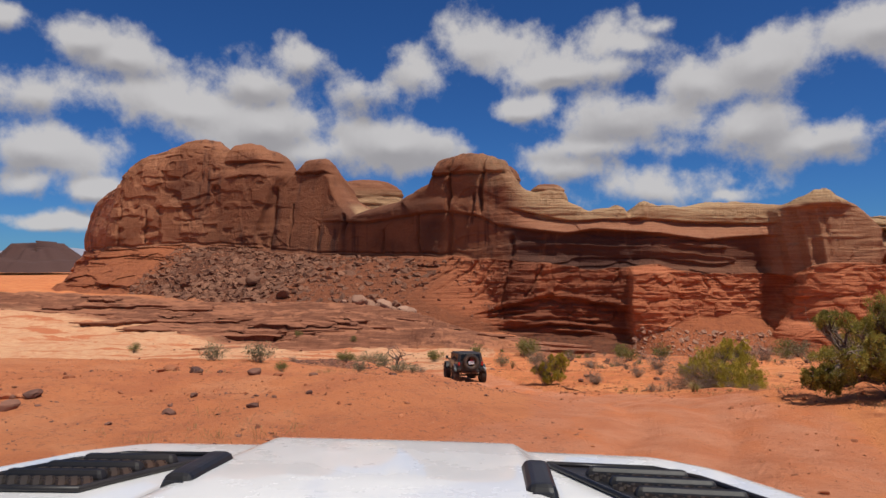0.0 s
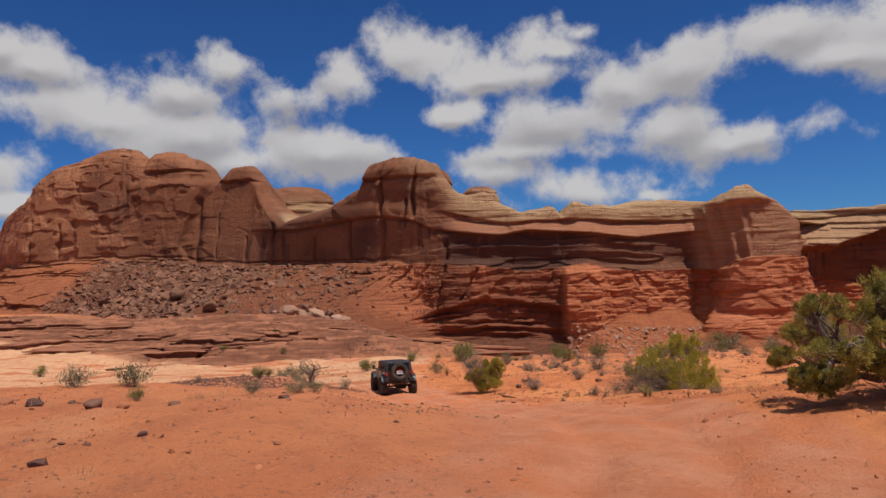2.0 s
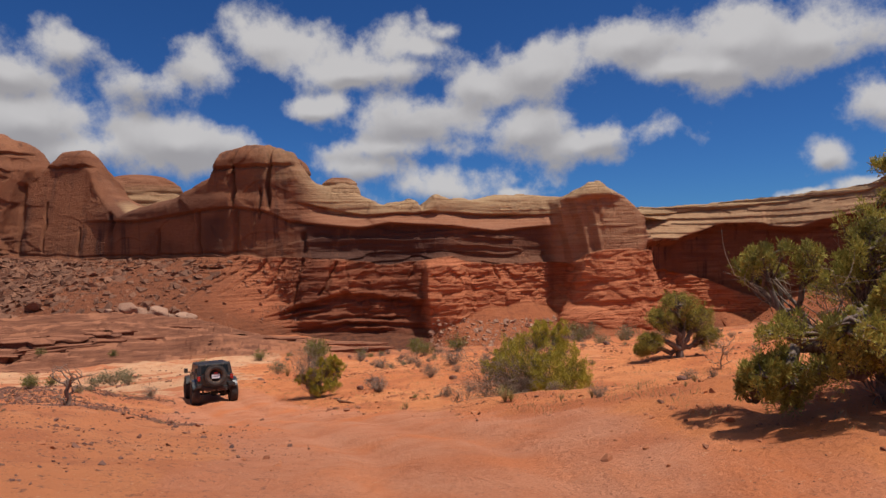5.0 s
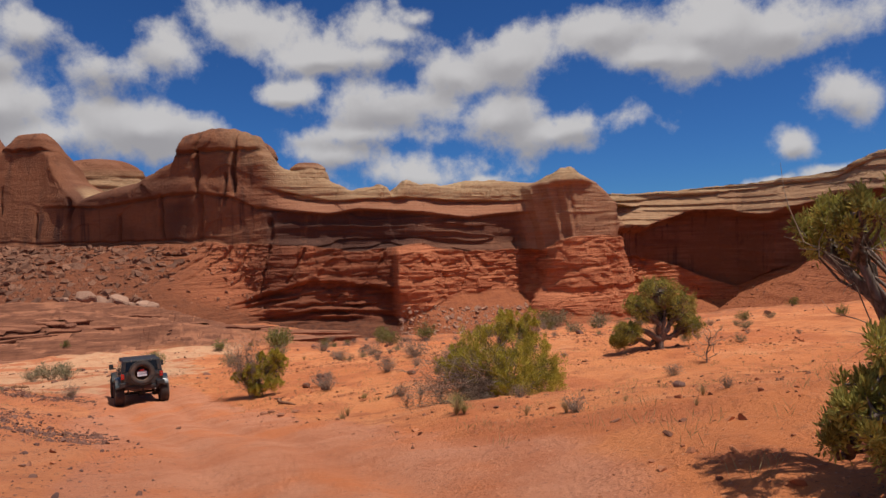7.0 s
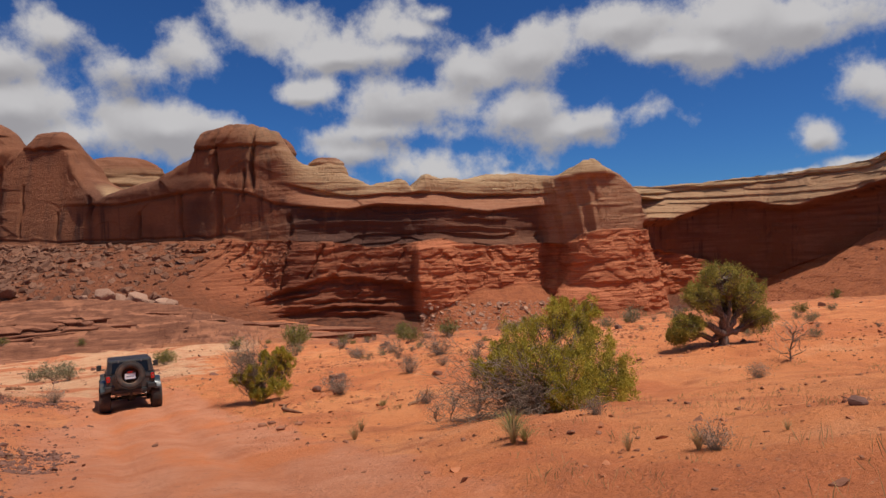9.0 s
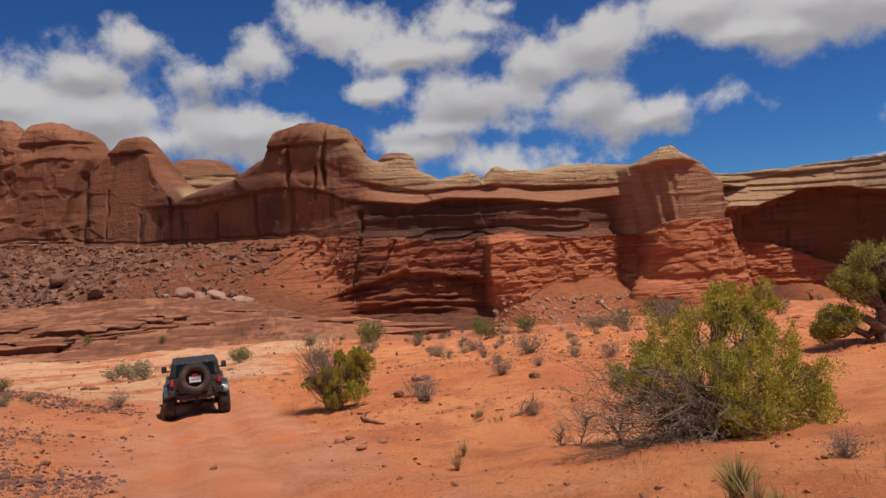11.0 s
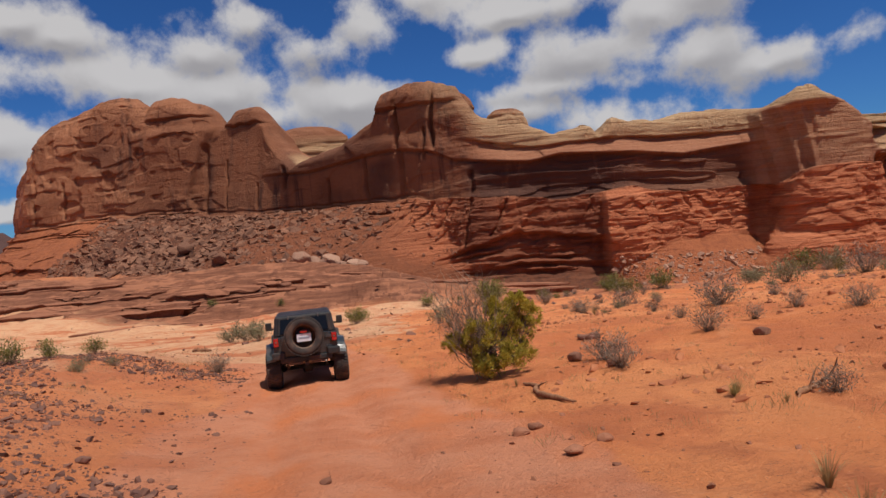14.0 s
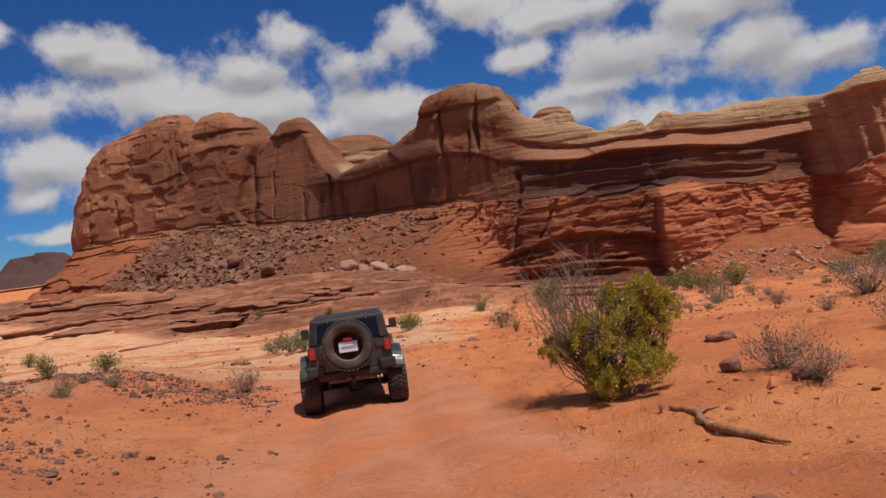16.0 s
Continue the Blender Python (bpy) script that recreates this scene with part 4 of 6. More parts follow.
def juniper(name, at, lobes, seed, foliage, label, category, per_lobe=60, leaf=0.07, trunk=0.13, bare=0, bare_side=None, sprig=46, n_stems=1, puff=1.0, family=1, shell=0.45):
    """A juniper: twisted trunk, a limb into each lobe of the crown, twigs and many small sprays."""
    g = np.random.default_rng(seed)
    z0 = float(terrain(at[0], at[1]))
    tree = empty(name, pose(at[0], at[1], z0), label, category)
    fork = np.array([0.0, 0, 0.18 * max(l[2] for l in lobes)])
    stems = Stock()
    for k in range(n_stems):
        base = np.array([g.normal() * 0.12 * (n_stems > 1), g.normal() * 0.12 * (n_stems > 1), -0.15])
        stems.tube(crooked(base, fork + g.normal(size=3) * 0.06, g, 6, 0.15), np.linspace(trunk * 1.5, trunk * 0.9, 6) / np.sqrt(n_stems), 9)
    part("trunk", stems.mesh("trunk"), BARK, tree)
    crown, twigs = Stock(), Stock()
    for i, (lx, ly, lz, r, rz) in enumerate(lobes):
        c = np.array([lx, ly, lz])
        limb = Stock()
        if i % family == 0:
            path = main = crooked(fork, c, g, 8, 0.2)
            limb.tube(path, np.linspace(trunk * 0.75, trunk * 0.18, 8), 7)
        else:
            path = crooked(main[4 + i % 3], c, g, 8, 0.2)
            limb.tube(path, np.linspace(trunk * 0.26, trunk * 0.10, 8), 6)
        part("limb", limb.mesh("limb"), BARK, tree)
        d = g.normal(size=(per_lobe, 3))
        d[:, 2] = d[:, 2] * 0.9 + 0.25
        d /= np.linalg.norm(d, axis=1)[:, None]
        rad = g.uniform(shell, 1.0, per_lobe) ** 0.6 * (1 + 0.18 * g.normal(size=per_lobe).clip(-1.6, 1.4))
        tips = c + d * rad[:, None] * np.array([r, r, rz])
        for tip in tips:
            if tip[2] < 0.05:
                continue
            start = path[g.integers(3, 8)]
            twigs.tube(crooked(start, tip, g, 4, 0.14), np.linspace(0.014, 0.004, 4) * (trunk / 0.1), 4)
            n = sprig + int(g.integers(-10, 10))
            size = r * g.uniform(0.10, 0.20) * puff
            o = g.normal(size=(n, 3)) * size * np.array([0.6, 0.6, 0.95])
            w = o / (size + 1e-6) * 0.8 + g.normal(size=(n, 3)) * 0.5 + np.array([0, 0, 0.75])
            crown.leaves(tip + o, w, leaf * g.uniform(0.7, 1.5, n), leaf * g.uniform(0.22, 0.40, n), g)
    part("crown", crown.mesh("crown", False), foliage, tree)
    part("branchwork", twigs.mesh("branchwork"), BARK, tree)
    if bare:
        dead = Stock()
        for i in range(bare):
            c = np.array(bare_side[:3]) + g.normal(size=3).clip(-1.5, 1.5) * np.array(bare_side[3:])
            c[2] = abs(c[2])
            p = crooked(fork * g.uniform(0.1, 0.8) + g.normal(size=3) * 0.12, c, g, 7, 0.16)
            dead.tube(p, np.linspace(0.010, 0.003, 7), 4)
            for j in range(5):
                s = p[g.integers(2, 7)]
                dead.tube(crooked(s, s + g.normal(size=3) * 0.22 + (c - p[0]) * 0.12, g, 4, 0.15), np.linspace(0.005, 0.0015, 4), 3)
        part("deadwood", dead.mesh("deadwood"), GREYTWIG, tree, "bare weathered grey branches")
    return tree


def spray_shrub(name, seed, height, width, leaves, material, woody, leaf, upright, label, category):
    """A low shrub as one mesh of stems with a part for its leaves, at the origin."""
    g = np.random.default_rng(seed)
    root = empty(name, pose(0, 0, 0), label, category)
    stems, green = Stock(), Stock()
    for i in range(woody):
        a = g.uniform(0, 2 * np.pi)
        r = width * 0.5 * np.sqrt(g.uniform(0.02, 1))
        h = height * (1 - 0.45 * (2 * r / width) ** 2) * g.uniform(0.6, 1.1)
        top = np.array([np.cos(a) * r, np.sin(a) * r, h])
        p = crooked((g.normal() * 0.04 * width, g.normal() * 0.04 * width, -0.04), top, g, 5, 0.12)
        stems.tube(p, np.linspace(0.012, 0.003, 5) * max(height, 0.3), 3)
        for j in range(3):
            s = p[g.integers(1, 5)]
            stems.tube(crooked(s, s + g.normal(size=3) * 0.16 * height + (0, 0, 0.16 * height), g, 3, 0.1), np.linspace(0.005, 0.002, 3) * max(height, 0.3), 3)
        if leaves:
            n = leaves
            o = g.normal(size=(n, 3)) * height * 0.11
            w = g.normal(size=(n, 3)) * 0.6 + np.array([np.cos(a) * 0.4, np.sin(a) * 0.4, upright])
            k = g.integers(2, 5, n)
            green.leaves(p[k] + o, w, leaf * g.uniform(0.6, 1.5, n), leaf * g.uniform(0.16, 0.4, n), g)
    part("stem", stems.mesh("stem"), GREYTWIG, root)
    if leaves:
        part("foliage", green.mesh("foliage", False), material, root)
    return root


def grass_tuft(name, seed, height, blades, material, label, category, wide=0.02, spread_out=0.7):
    g = np.random.default_rng(seed)
    root = empty(name, pose(0, 0, 0), label, category)
    s = Stock()
    for i in range(blades):
        a, lean = g.uniform(0, 2 * np.pi), g.uniform(0.05, 1) * spread_out
        h = height * g.uniform(0.6, 1.1)
        t = np.linspace(0, 1, 5)
        out = lean * h * t ** 1.6
        pts = np.stack([np.cos(a) * (out + 0.04 * height), np.sin(a) * (out + 0.04 * height), h * (t - 0.35 * lean * t ** 2) - 0.02], -1)
        side = np.array([-np.sin(a), np.cos(a), 0]) * wide * 0.5
        w = (1 - t) ** 0.7
        v = np.stack([pts - side * w[:, None], pts + side * w[:, None]], 1).reshape(-1, 3)
        i0 = np.arange(0, 8, 2)
        s.add(v, np.stack([i0, i0 + 1, i0 + 3, i0 + 2], -1))
    part("tussock", s.mesh("tussock", False), material, root)
    return root


def plant_out(kinds, spots, group, jitter=1.0):
    """Copies of some kinds of plant at (x, y, height), the first set being put to use as well."""
    g = np.random.default_rng(len(spots))
    for i, (x, y, h) in enumerate(spots):
        src, h0 = kinds[i % len(kinds)]
        m = pose(x, y, float(terrain(x, y)), 0, 0, g.uniform(0, 360)) @ Matrix.Diagonal((h / h0 * g.uniform(0.9, 1.2), h / h0 * g.uniform(0.9, 1.2), h / h0, 1))
        if i < len(kinds):
            src.matrix_basis = m
            tagged(src, group=group)
            made = src
        else:
            loc, rot, sc = m.decompose()
            made = copy_thing(src, Matrix.LocRotScale(loc, rot, None))
            made.scale = sc
            tagged(made, group=group)


def split(lobes, n, size, seed):
    """Each lobe of a crown broken into smaller clumps."""
    g = np.random.default_rng(seed)
    out = []
    for x, y, z, r, rz in lobes:
        for i in range(n):
            d = g.normal(size=3)
            d /= np.linalg.norm(d)
            out.append((x + d[0] * r * 0.75, y + d[1] * r * 0.75, max(0.12, z + d[2] * rz * 0.8), r * size * g.uniform(0.8, 1.2), rz * size * g.uniform(0.8, 1.2)))
    return out


juniper("juniper_tree", (9.75, 14.7), split([(-1.55, -0.6, 1.0, 0.5, 0.32), (-1.15, 0.3, 1.45, 0.55, 0.36), (-1.3, -0.1, 0.4, 0.5, 0.28), (-0.2, -0.4, 1.75, 0.6, 0.4), (0.8, 0.3, 1.75, 0.75, 0.5),
        (0.3, 0.6, 1.05, 0.7, 0.4), (1.3, -0.5, 0.95, 0.7, 0.42), (-0.75, -0.9, 1.25, 0.5, 0.32), (-0.6, -0.5, 0.55, 0.5, 0.28), (0.9, -0.6, 2.1, 0.6, 0.45), (0.2, -1.0, 0.6, 0.5, 0.3), (1.6, 0.3, 1.6, 0.6, 0.4), (0.5, 0.0, 2.35, 0.6, 0.4), (-1.8, -0.4, 0.35, 0.4, 0.25)], 4, 0.52, 3), 11, JUNIPER,
        "broad dark green juniper with twisted limbs on red soil", "tree", 15, 0.044, 0.15, 40, (-0.8, -0.2, 1.15, 0.5, 0.5, 0.25), 120, 1, 0.95, 4)
juniper("juniper_tree", (22.3, 36.2), [(0.0, 0, 2.45, 0.85, 0.52), (1.0, 0, 1.75, 0.72, 0.62), (-0.95, 0, 1.8, 0.58, 0.5), (-1.6, -0.1, 0.85, 0.52, 0.38), (1.35, -0.1, 0.9, 0.55, 0.42), (0.35, 0.5, 1.7, 0.5, 0.45), (-1.95, 0.1, 0.5, 0.34, 0.24)], 12, JUNIPER,
        "rounded green juniper tree with a dark forked trunk", "tree", 95, 0.075, 0.2, 14, (-0.6, -0.1, 1.3, 0.4, 0.3, 0.2), 60, 2, 0.75, 1, 0.7)
BUSH = [(0.0, 0, 0.95, 0.45, 0.5), (0.45, 0.2, 0.85, 0.42, 0.5), (-0.4, 0.2, 0.9, 0.40, 0.42), (0.75, -0.25, 0.45, 0.4, 0.42), (0.1, -0.4, 0.45, 0.45, 0.42), (-0.75, -0.1, 0.8, 0.30, 0.3), (0.85, 0.2, 0.75, 0.35, 0.42), (-0.2, -0.3, 0.6, 0.4, 0.4), (0.5, -0.5, 0.3, 0.38, 0.3), (-0.1, -0.55, 0.28, 0.35, 0.26), (0.95, 0, 0.3, 0.35, 0.3), (0.3, 0.3, 1.3, 0.22, 0.3), (0.75, 0.3, 1.2, 0.2, 0.3), (-0.95, 0.1, 0.62, 0.26, 0.26)]
juniper("juniper_bush", (11.25, 27.65), [tuple(1.36 * v for v in lobe) for lobe in BUSH],
        13, BUSHGREEN, "dense yellow-green bush with bare grey branches at its foot", "bush", 46, 0.050, 0.055, 230, (-1.35, -0.75, 0.6, 0.75, 0.5, 0.5), 95, 5, 0.75)
juniper("juniper_bush", (6.0, 38.8), [(0.45, 0, 1.15, 0.36, 0.34), (0.8, 0.1, 0.85, 0.38, 0.36), (-0.1, -0.1, 0.95, 0.36, 0.32), (0.1, -0.25, 0.60, 0.40, 0.30), (0.75, 0, 1.5, 0.22, 0.24), (-0.6, 0.1, 0.75, 0.26, 0.22), (0.25, 0.1, 1.45, 0.16, 0.22), (0.65, -0.3, 0.45, 0.36, 0.26), (1.0, 0.1, 1.2, 0.24, 0.26), (0.0, -0.3, 0.3, 0.3, 0.2)],
        14, BUSHGREEN, "small yellow-green juniper bush with grey dead twigs", "bush", 36, 0.046, 0.06, 120, (-0.35, 0.1, 1.55, 0.42, 0.35, 0.36), 110, 4, 0.75)

# a dead tree and a bare shrub
def bare_tree(name, at, height, seed, label, forks, material, thick):
    g = np.random.default_rng(seed)
    root = empty(name, pose(at[0], at[1], float(terrain(*at))), label, "dead tree")
    trunk = Stock()
    p = crooked((0, 0, -0.1), (0.05 * height, 0, height * 0.55), g, 7, 0.14)
    trunk.tube(p, np.linspace(thick, thick * 0.6, 7), 7)
    part("trunk", trunk.mesh("trunk"), material, root)
    for i in range(forks):
        a = 2 * np.pi * i / forks + g.uniform(-0.5, 0.5)
        s = p[g.integers(1, 7)]
        e = s + np.array([np.cos(a) * 0.5, np.sin(a) * 0.5, g.uniform(0.25, 0.6)]) * height * g.uniform(0.5, 0.9)
        b = Stock()
        q = crooked(s, e, g, 7, 0.22)
        b.tube(q, np.linspace(thick * 0.55, thick * 0.12, 7), 5)
        for j in range(4):
            u = q[g.integers(2, 7)]
            b.tube(crooked(u, u + g.normal(size=3) * 0.16 * height + (0, 0, 0.12 * height), g, 4, 0.2), np.linspace(thick * 0.22, thick * 0.06, 4), 4)
        part("branch", b.mesh("branch"), material, root)


bare_tree("dead_tree", (-1.95, 31.0), 1.45, 21, "bare dark dead tree with crooked branches on pale soil", 6, DEADWOOD, 0.085)
for x, y, h, s_ in ((9.35, 28.3, 0.7, 25), (9.7, 27.9, 0.85, 26), (10.2, 27.3, 0.8, 27), (9.1, 28.6, 0.45, 28)):
    bare_tree("dead_shrub", (x, y), h, s_, "low tangle of bare grey branches on red sand", 28, GREYTWIG, 0.013)
bare_tree("dead_shrub", (20.9, 31.6), 1.4, 22, "leafless grey shrub standing on red soil", 14, GREYTWIG, 0.03)

# places and heights of the low plants: x, y, height
GREEN = [(-47.5, 108.4, 1.39), (-4.0, 17.7, 0.26), (-0.5, 82.2, 1.31), (-16.4, 131.5, 1.17), (6.1, 112.2, 1.52), (12.8, 100.5, 2.28), (59.6, 119.6, 2.83), (14.1, 111.5, 2.33), (16.0, 84.1, 0.66), 
        (22.2, 84.1, 1.63), (32.7, 101.6, 2.16), (37.5, 48.1, 0.65), (84.3, 90.0, 1.28), (39.1, 42.0, 0.64), (13.0, 103.4, 2.38), (-0.7, 90.4, 1.17), (28.2, 108.4, 1.91), (71.0, 226.0, 3.04), 
        (90.9, 221.9, 3.04), (18.5, 100.7, 1.09), (-27.2, 133.7, 1.22), (-6.1, 47.6, 0.49), (-5.6, 42.1, 0.6), (22.2, 80.9, 1.37), (-6.4, 45.5, 0.55)]
SAGE = [(-7.9, 24.3, 0.56), (-6.2, 24.1, 0.65), (-2.5, 21.8, 0.3), (-1.1, 19.6, 0.3), (-0.8, 20.5, 0.25), (54.7, 105.7, 2.32), (44.5, 77.1, 1.64), (-5.4, 67.8, 1.13), (-7.0, 71.5, 1.3), 
        (-3.6, 41.3, 0.33), (-3.5, 43.0, 0.25), (-8.6, 73.3, 1.02), (33.9, 77.8, 1.8), (5.9, 65.8, 0.98)]
GREY = [(-8.4, 39.9, 0.4), (8.5, 37.4, 0.56), (13.0, 60.3, 0.66), (11.6, 40.6, 0.65), (9.3, 20.4, 0.27), (18.1, 29.8, 0.41), (10.6, 18.8, 0.16), (12.8, 58.0, 0.83), (13.2, 41.5, 0.41), 
        (15.2, 43.1, 0.54), (-1.2, 44.4, 0.63), (10.0, 23.8, 0.26), (26.7, 57.2, 1.46), (15.7, 41.1, 0.59), (10.2, 33.3, 0.4), (8.5, 38.5, 0.65), (15.1, 59.0, 0.97), (13.1, 48.7, 0.47), 
        (-4.0, 42.7, 0.19), (14.8, 47.1, 1.04)]
TUFT = [(6.2, 59.1, 0.94), (7.7, 29.4, 0.37), (8.3, 22.7, 0.37), (8.9, 21.2, 0.22), (9.2, 20.5, 0.27), (10.3, 18.9, 0.22), (9.4, 17.9, 0.14), (10.2, 20.5, 0.14), (7.4, 28.5, 0.39), 
        (9.2, 34.1, 0.27), (9.4, 33.1, 0.17), (6.4, 37.3, 0.2)]
green = [(spray_shrub("green_shrub", 31 + i, 0.6, 0.8, 34, SHRUBGREEN, 26, 0.075, 0.9, "small rounded green desert shrub on red soil", "shrub"), 0.6) for i in range(3)]
sage = [(spray_shrub("sagebrush", 41 + i, 0.5, 0.85, 30, SAGEGREEN, 26, 0.07, 1.0, "low pale grey-green sagebrush on red soil", "shrub"), 0.5) for i in range(3)]
grey = [(spray_shrub("blackbrush", 51 + i, 0.5, 0.7, 12, GREYTWIG, 44, 0.05, 0.7, "twiggy grey leafless brush on red sand", "shrub"), 0.5) for i in range(3)]
tuft = [(grass_tuft("grass_tuft", 61 + i, 0.35, 90, DRYGRASS, "dry straw-coloured grass tuft on red sand", "grass", 0.008), 0.35) for i in range(3)]
g = np.random.default_rng(19)
for i in range(48):
    (SAGE, GREY, TUFT)[i % 3].append((g.uniform(11, 40), g.uniform(36, 66), g.uniform(0.2, 0.5)))
for i in range(44):
    y = g.uniform(62, 135)
    (GREEN, SAGE, GREY, GREY)[i % 4].append((g.uniform(8, 0.75 * y), y, g.uniform(0.5, 1.2)))
plant_out(green, GREEN, "green shrubs")
plant_out(sage, SAGE, "sagebrush clumps")
plant_out(grey, GREY, "grey brush")
plant_out(tuft, TUFT, "grass tufts")
plant_out([(grass_tuft("yucca", 71, 0.5, 110, YUCCA, "spiky yellow-green yucca with dry lower leaves", "yucca", 0.022, 1.1), 0.5)], [(8.5, 23.2, 0.42), (8.4, 22.6, 0.25), (9.1, 34.0, 0.24)], "yuccas")

# sparse dry grass over the sand, too fine to tell apart
g = np.random.default_rng(77)
spots = Stock()
for i in range(2400):
    y = g.uniform(8, 75)
    x = g.uniform(-8, 34) if i % 3 else track_x(y) + g.choice((-1, 1)) * g.uniform(2.4, 9)
    if abs(x - track_x(y)) < 2.0 or vnoise(x / 5, y / 5, 3) < -0.1:
        continue
    n = int(g.integers(8, 22))
    h = g.uniform(0.07, 0.2)
    at = np.array([x, y, float(terrain(x, y)) - 0.01]) + np.stack([g.normal(size=n) * h * 0.6, g.normal(size=n) * h * 0.6, np.zeros(n)], -1)
    way = np.stack([g.normal(size=n) * 0.45, g.normal(size=n) * 0.45, np.ones(n)], -1)
    spots.leaves(at, way, h * g.uniform(0.6, 1.3, n), np.full(n, 0.006), g)
thing("dry_grass", spots.mesh("dry_grass", False), DRYGRASS, "sparse short dry grass on the sand", "grass", "stuff")

# ---------------------------------------------------------------- stones
def block(seed, n=16, squash=0.7):
    """An angular stone about 1 across, as triangles, sitting on z = 0."""
    g = np.random.default_rng(seed)
    p = g.normal(size=(n, 3))
    p = p / (np.abs(p) ** 4).sum(1)[:, None] ** 0.25 * g.uniform(0.85, 1.0, n)[:, None]
    bm = bmesh.new()
    for q in p:
        bm.verts.new((q[0] * 0.5, q[1] * 0.5 * g.uniform(0.9, 1.0), q[2] * 0.5 * squash))
    out = bmesh.ops.convex_hull(bm, input=bm.verts)
    bmesh.ops.delete(bm, geom=[v for v in bm.verts if not v.link_faces], context="VERTS")
    bmesh.ops.triangulate(bm, faces=bm.faces)
    bm.verts.index_update()
    v = np.array([x.co for x in bm.verts])
    f = np.array([[x.index for x in q.verts] for q in bm.faces])
    bm.free()
    return v, f


BLOCKS = [block(100 + i, 9 + i % 4, 0.45 + 0.05 * (i % 8)) for i in range(14)]


def strew(name, places, sizes, material, label, g, sink=0.25):
    """Stones at the places, all in one mesh."""
    vs, fs, n = [], [], 0
    for p, s in zip(places, sizes):
        v, f = BLOCKS[g.integers(len(BLOCKS))]
        rot = np.array(Euler((g.normal() * 0.35, g.normal() * 0.35, g.uniform(0, 6.28))).to_matrix())
        q = (v * s * g.uniform(0.7, 1.25, 3)) @ rot.T + p + (0, 0, s * (0.3 - sink))
        vs.append(q)
        fs.append(f + n)
        n += len(q)
    me = mesh_from(name, np.concatenate(vs), np.concatenate(fs), False)
    return thing(name, me, material, label, "stones", "stuff")


def on_ground(x, y):
    return np.stack([x, y, terrain(x, y)], -1)


g = np.random.default_rng(5)
# rubble on the left slope of the mesa
cols = np.where((XS > -108) & (XS < 4))[0]
ci = g.choice(cols, 16000)
keep = fbm(XS[ci] / 22, g.uniform(0, 1, len(ci)) * 2, 3.0, 3) + 0.6 * step(14, -25, XS[ci]) > 0.45 * g.uniform(-0.6, 1.2, len(ci))
ci = ci[keep]
ri = (n_low * g.uniform(0.1, 0.97, len(ci))).astype(int)
strew("talus_rubble", V[ri, ci], 0.28 + 0.55 * g.pareto(1.6, len(ci)).clip(0, 7), STONE_TALUS, "brown angular fallen blocks on the slope below the cliff", g, 0.38)
cols = np.where((XS > -110) & (XS < 24))[0]
ci = g.choice(cols, 6000)
ri = (n_low * g.uniform(0.05, 0.99, len(ci))).astype(int)
strew("talus_rubble", V[ri, ci], 0.2 + 0.3 * g.pareto(1.8, len(ci)).clip(0, 5), STONE_RED, "small red stones lying on the slope", g, 0.35)
cols = np.where((XS > 62) & (XS < 108))[0]
ci = g.choice(cols, 900)
ri = (n_low * g.uniform(0.03, 0.36, len(ci))).astype(int)
strew("talus_rubble", V[ri, ci], 0.5 + 0.5 * g.pareto(2.2, len(ci)).clip(0, 4), STONE_PALE, "pale broken stones at the foot of the cliff", g)
cols = np.where(XS > 255)[0]
ci = g.choice(cols, 900)
ri = (n_low * g.uniform(0.02, 0.7, len(ci))).astype(int)
strew("talus_rubble", V[ri, ci], 0.4 + 0.35 * g.pareto(2.2, len(ci)).clip(0, 4), STONE_RED, "red broken stones on the amphitheatre slope", g)
# dark stones on the left of the track, and stray ones everywhere
n = 5200
y = g.uniform(3, 48, n)
x = track_x(y) - 1.2 - g.gamma(2.0, 3.0, n)
k = fbm(x / 4, y / 4, 5.0, 3) > 0.05
strew("dark_gravel", on_ground(x[k], y[k]), 0.025 + 0.022 * g.pareto(2.2, k.sum()).clip(0, 4), STONE_DARK, "dark brown loose stones strewn over red soil", g)
# belts of dark stones lying over the left side of the track
n = 42000
x, y = g.uniform(-11, 2.2, n), g.uniform(27, 47, n)
u = x * 0.35 + y
k = (x < track_x(y) - 1.5 - 0.8 * g.uniform(0, 1, n)) & (fbm(u / 2.6, x / 7, 4.0, 3) + 0.25 * fbm(x / 1.2, y / 1.2, 2.0, 2) > -0.12 + 0.42 * g.uniform(0, 1, n))
strew("dark_gravel", on_ground(x[k], y[k]), 0.03 + 0.032 * g.pareto(2.0, k.sum()).clip(0, 4.5), STONE_DARK, "belts of dark varnished stones on pale red soil", g)
n = 20000
x, y = g.uniform(-14, 32, n), g.uniform(4, 75, n)
k = (fbm(x / 5, y / 5, 8.0, 3) > 0.1) & (np.abs(x - track_x(y)) > 1.2 + 1.2 * g.uniform(0, 1, n))
x, y, n = x[k], y[k], int(k.sum())
strew("red_gravel", on_ground(x, y), 0.02 + 0.028 * g.pareto(2.0, n).clip(0, 3.5), STONE_RED, "small red stones scattered over the sand", g)
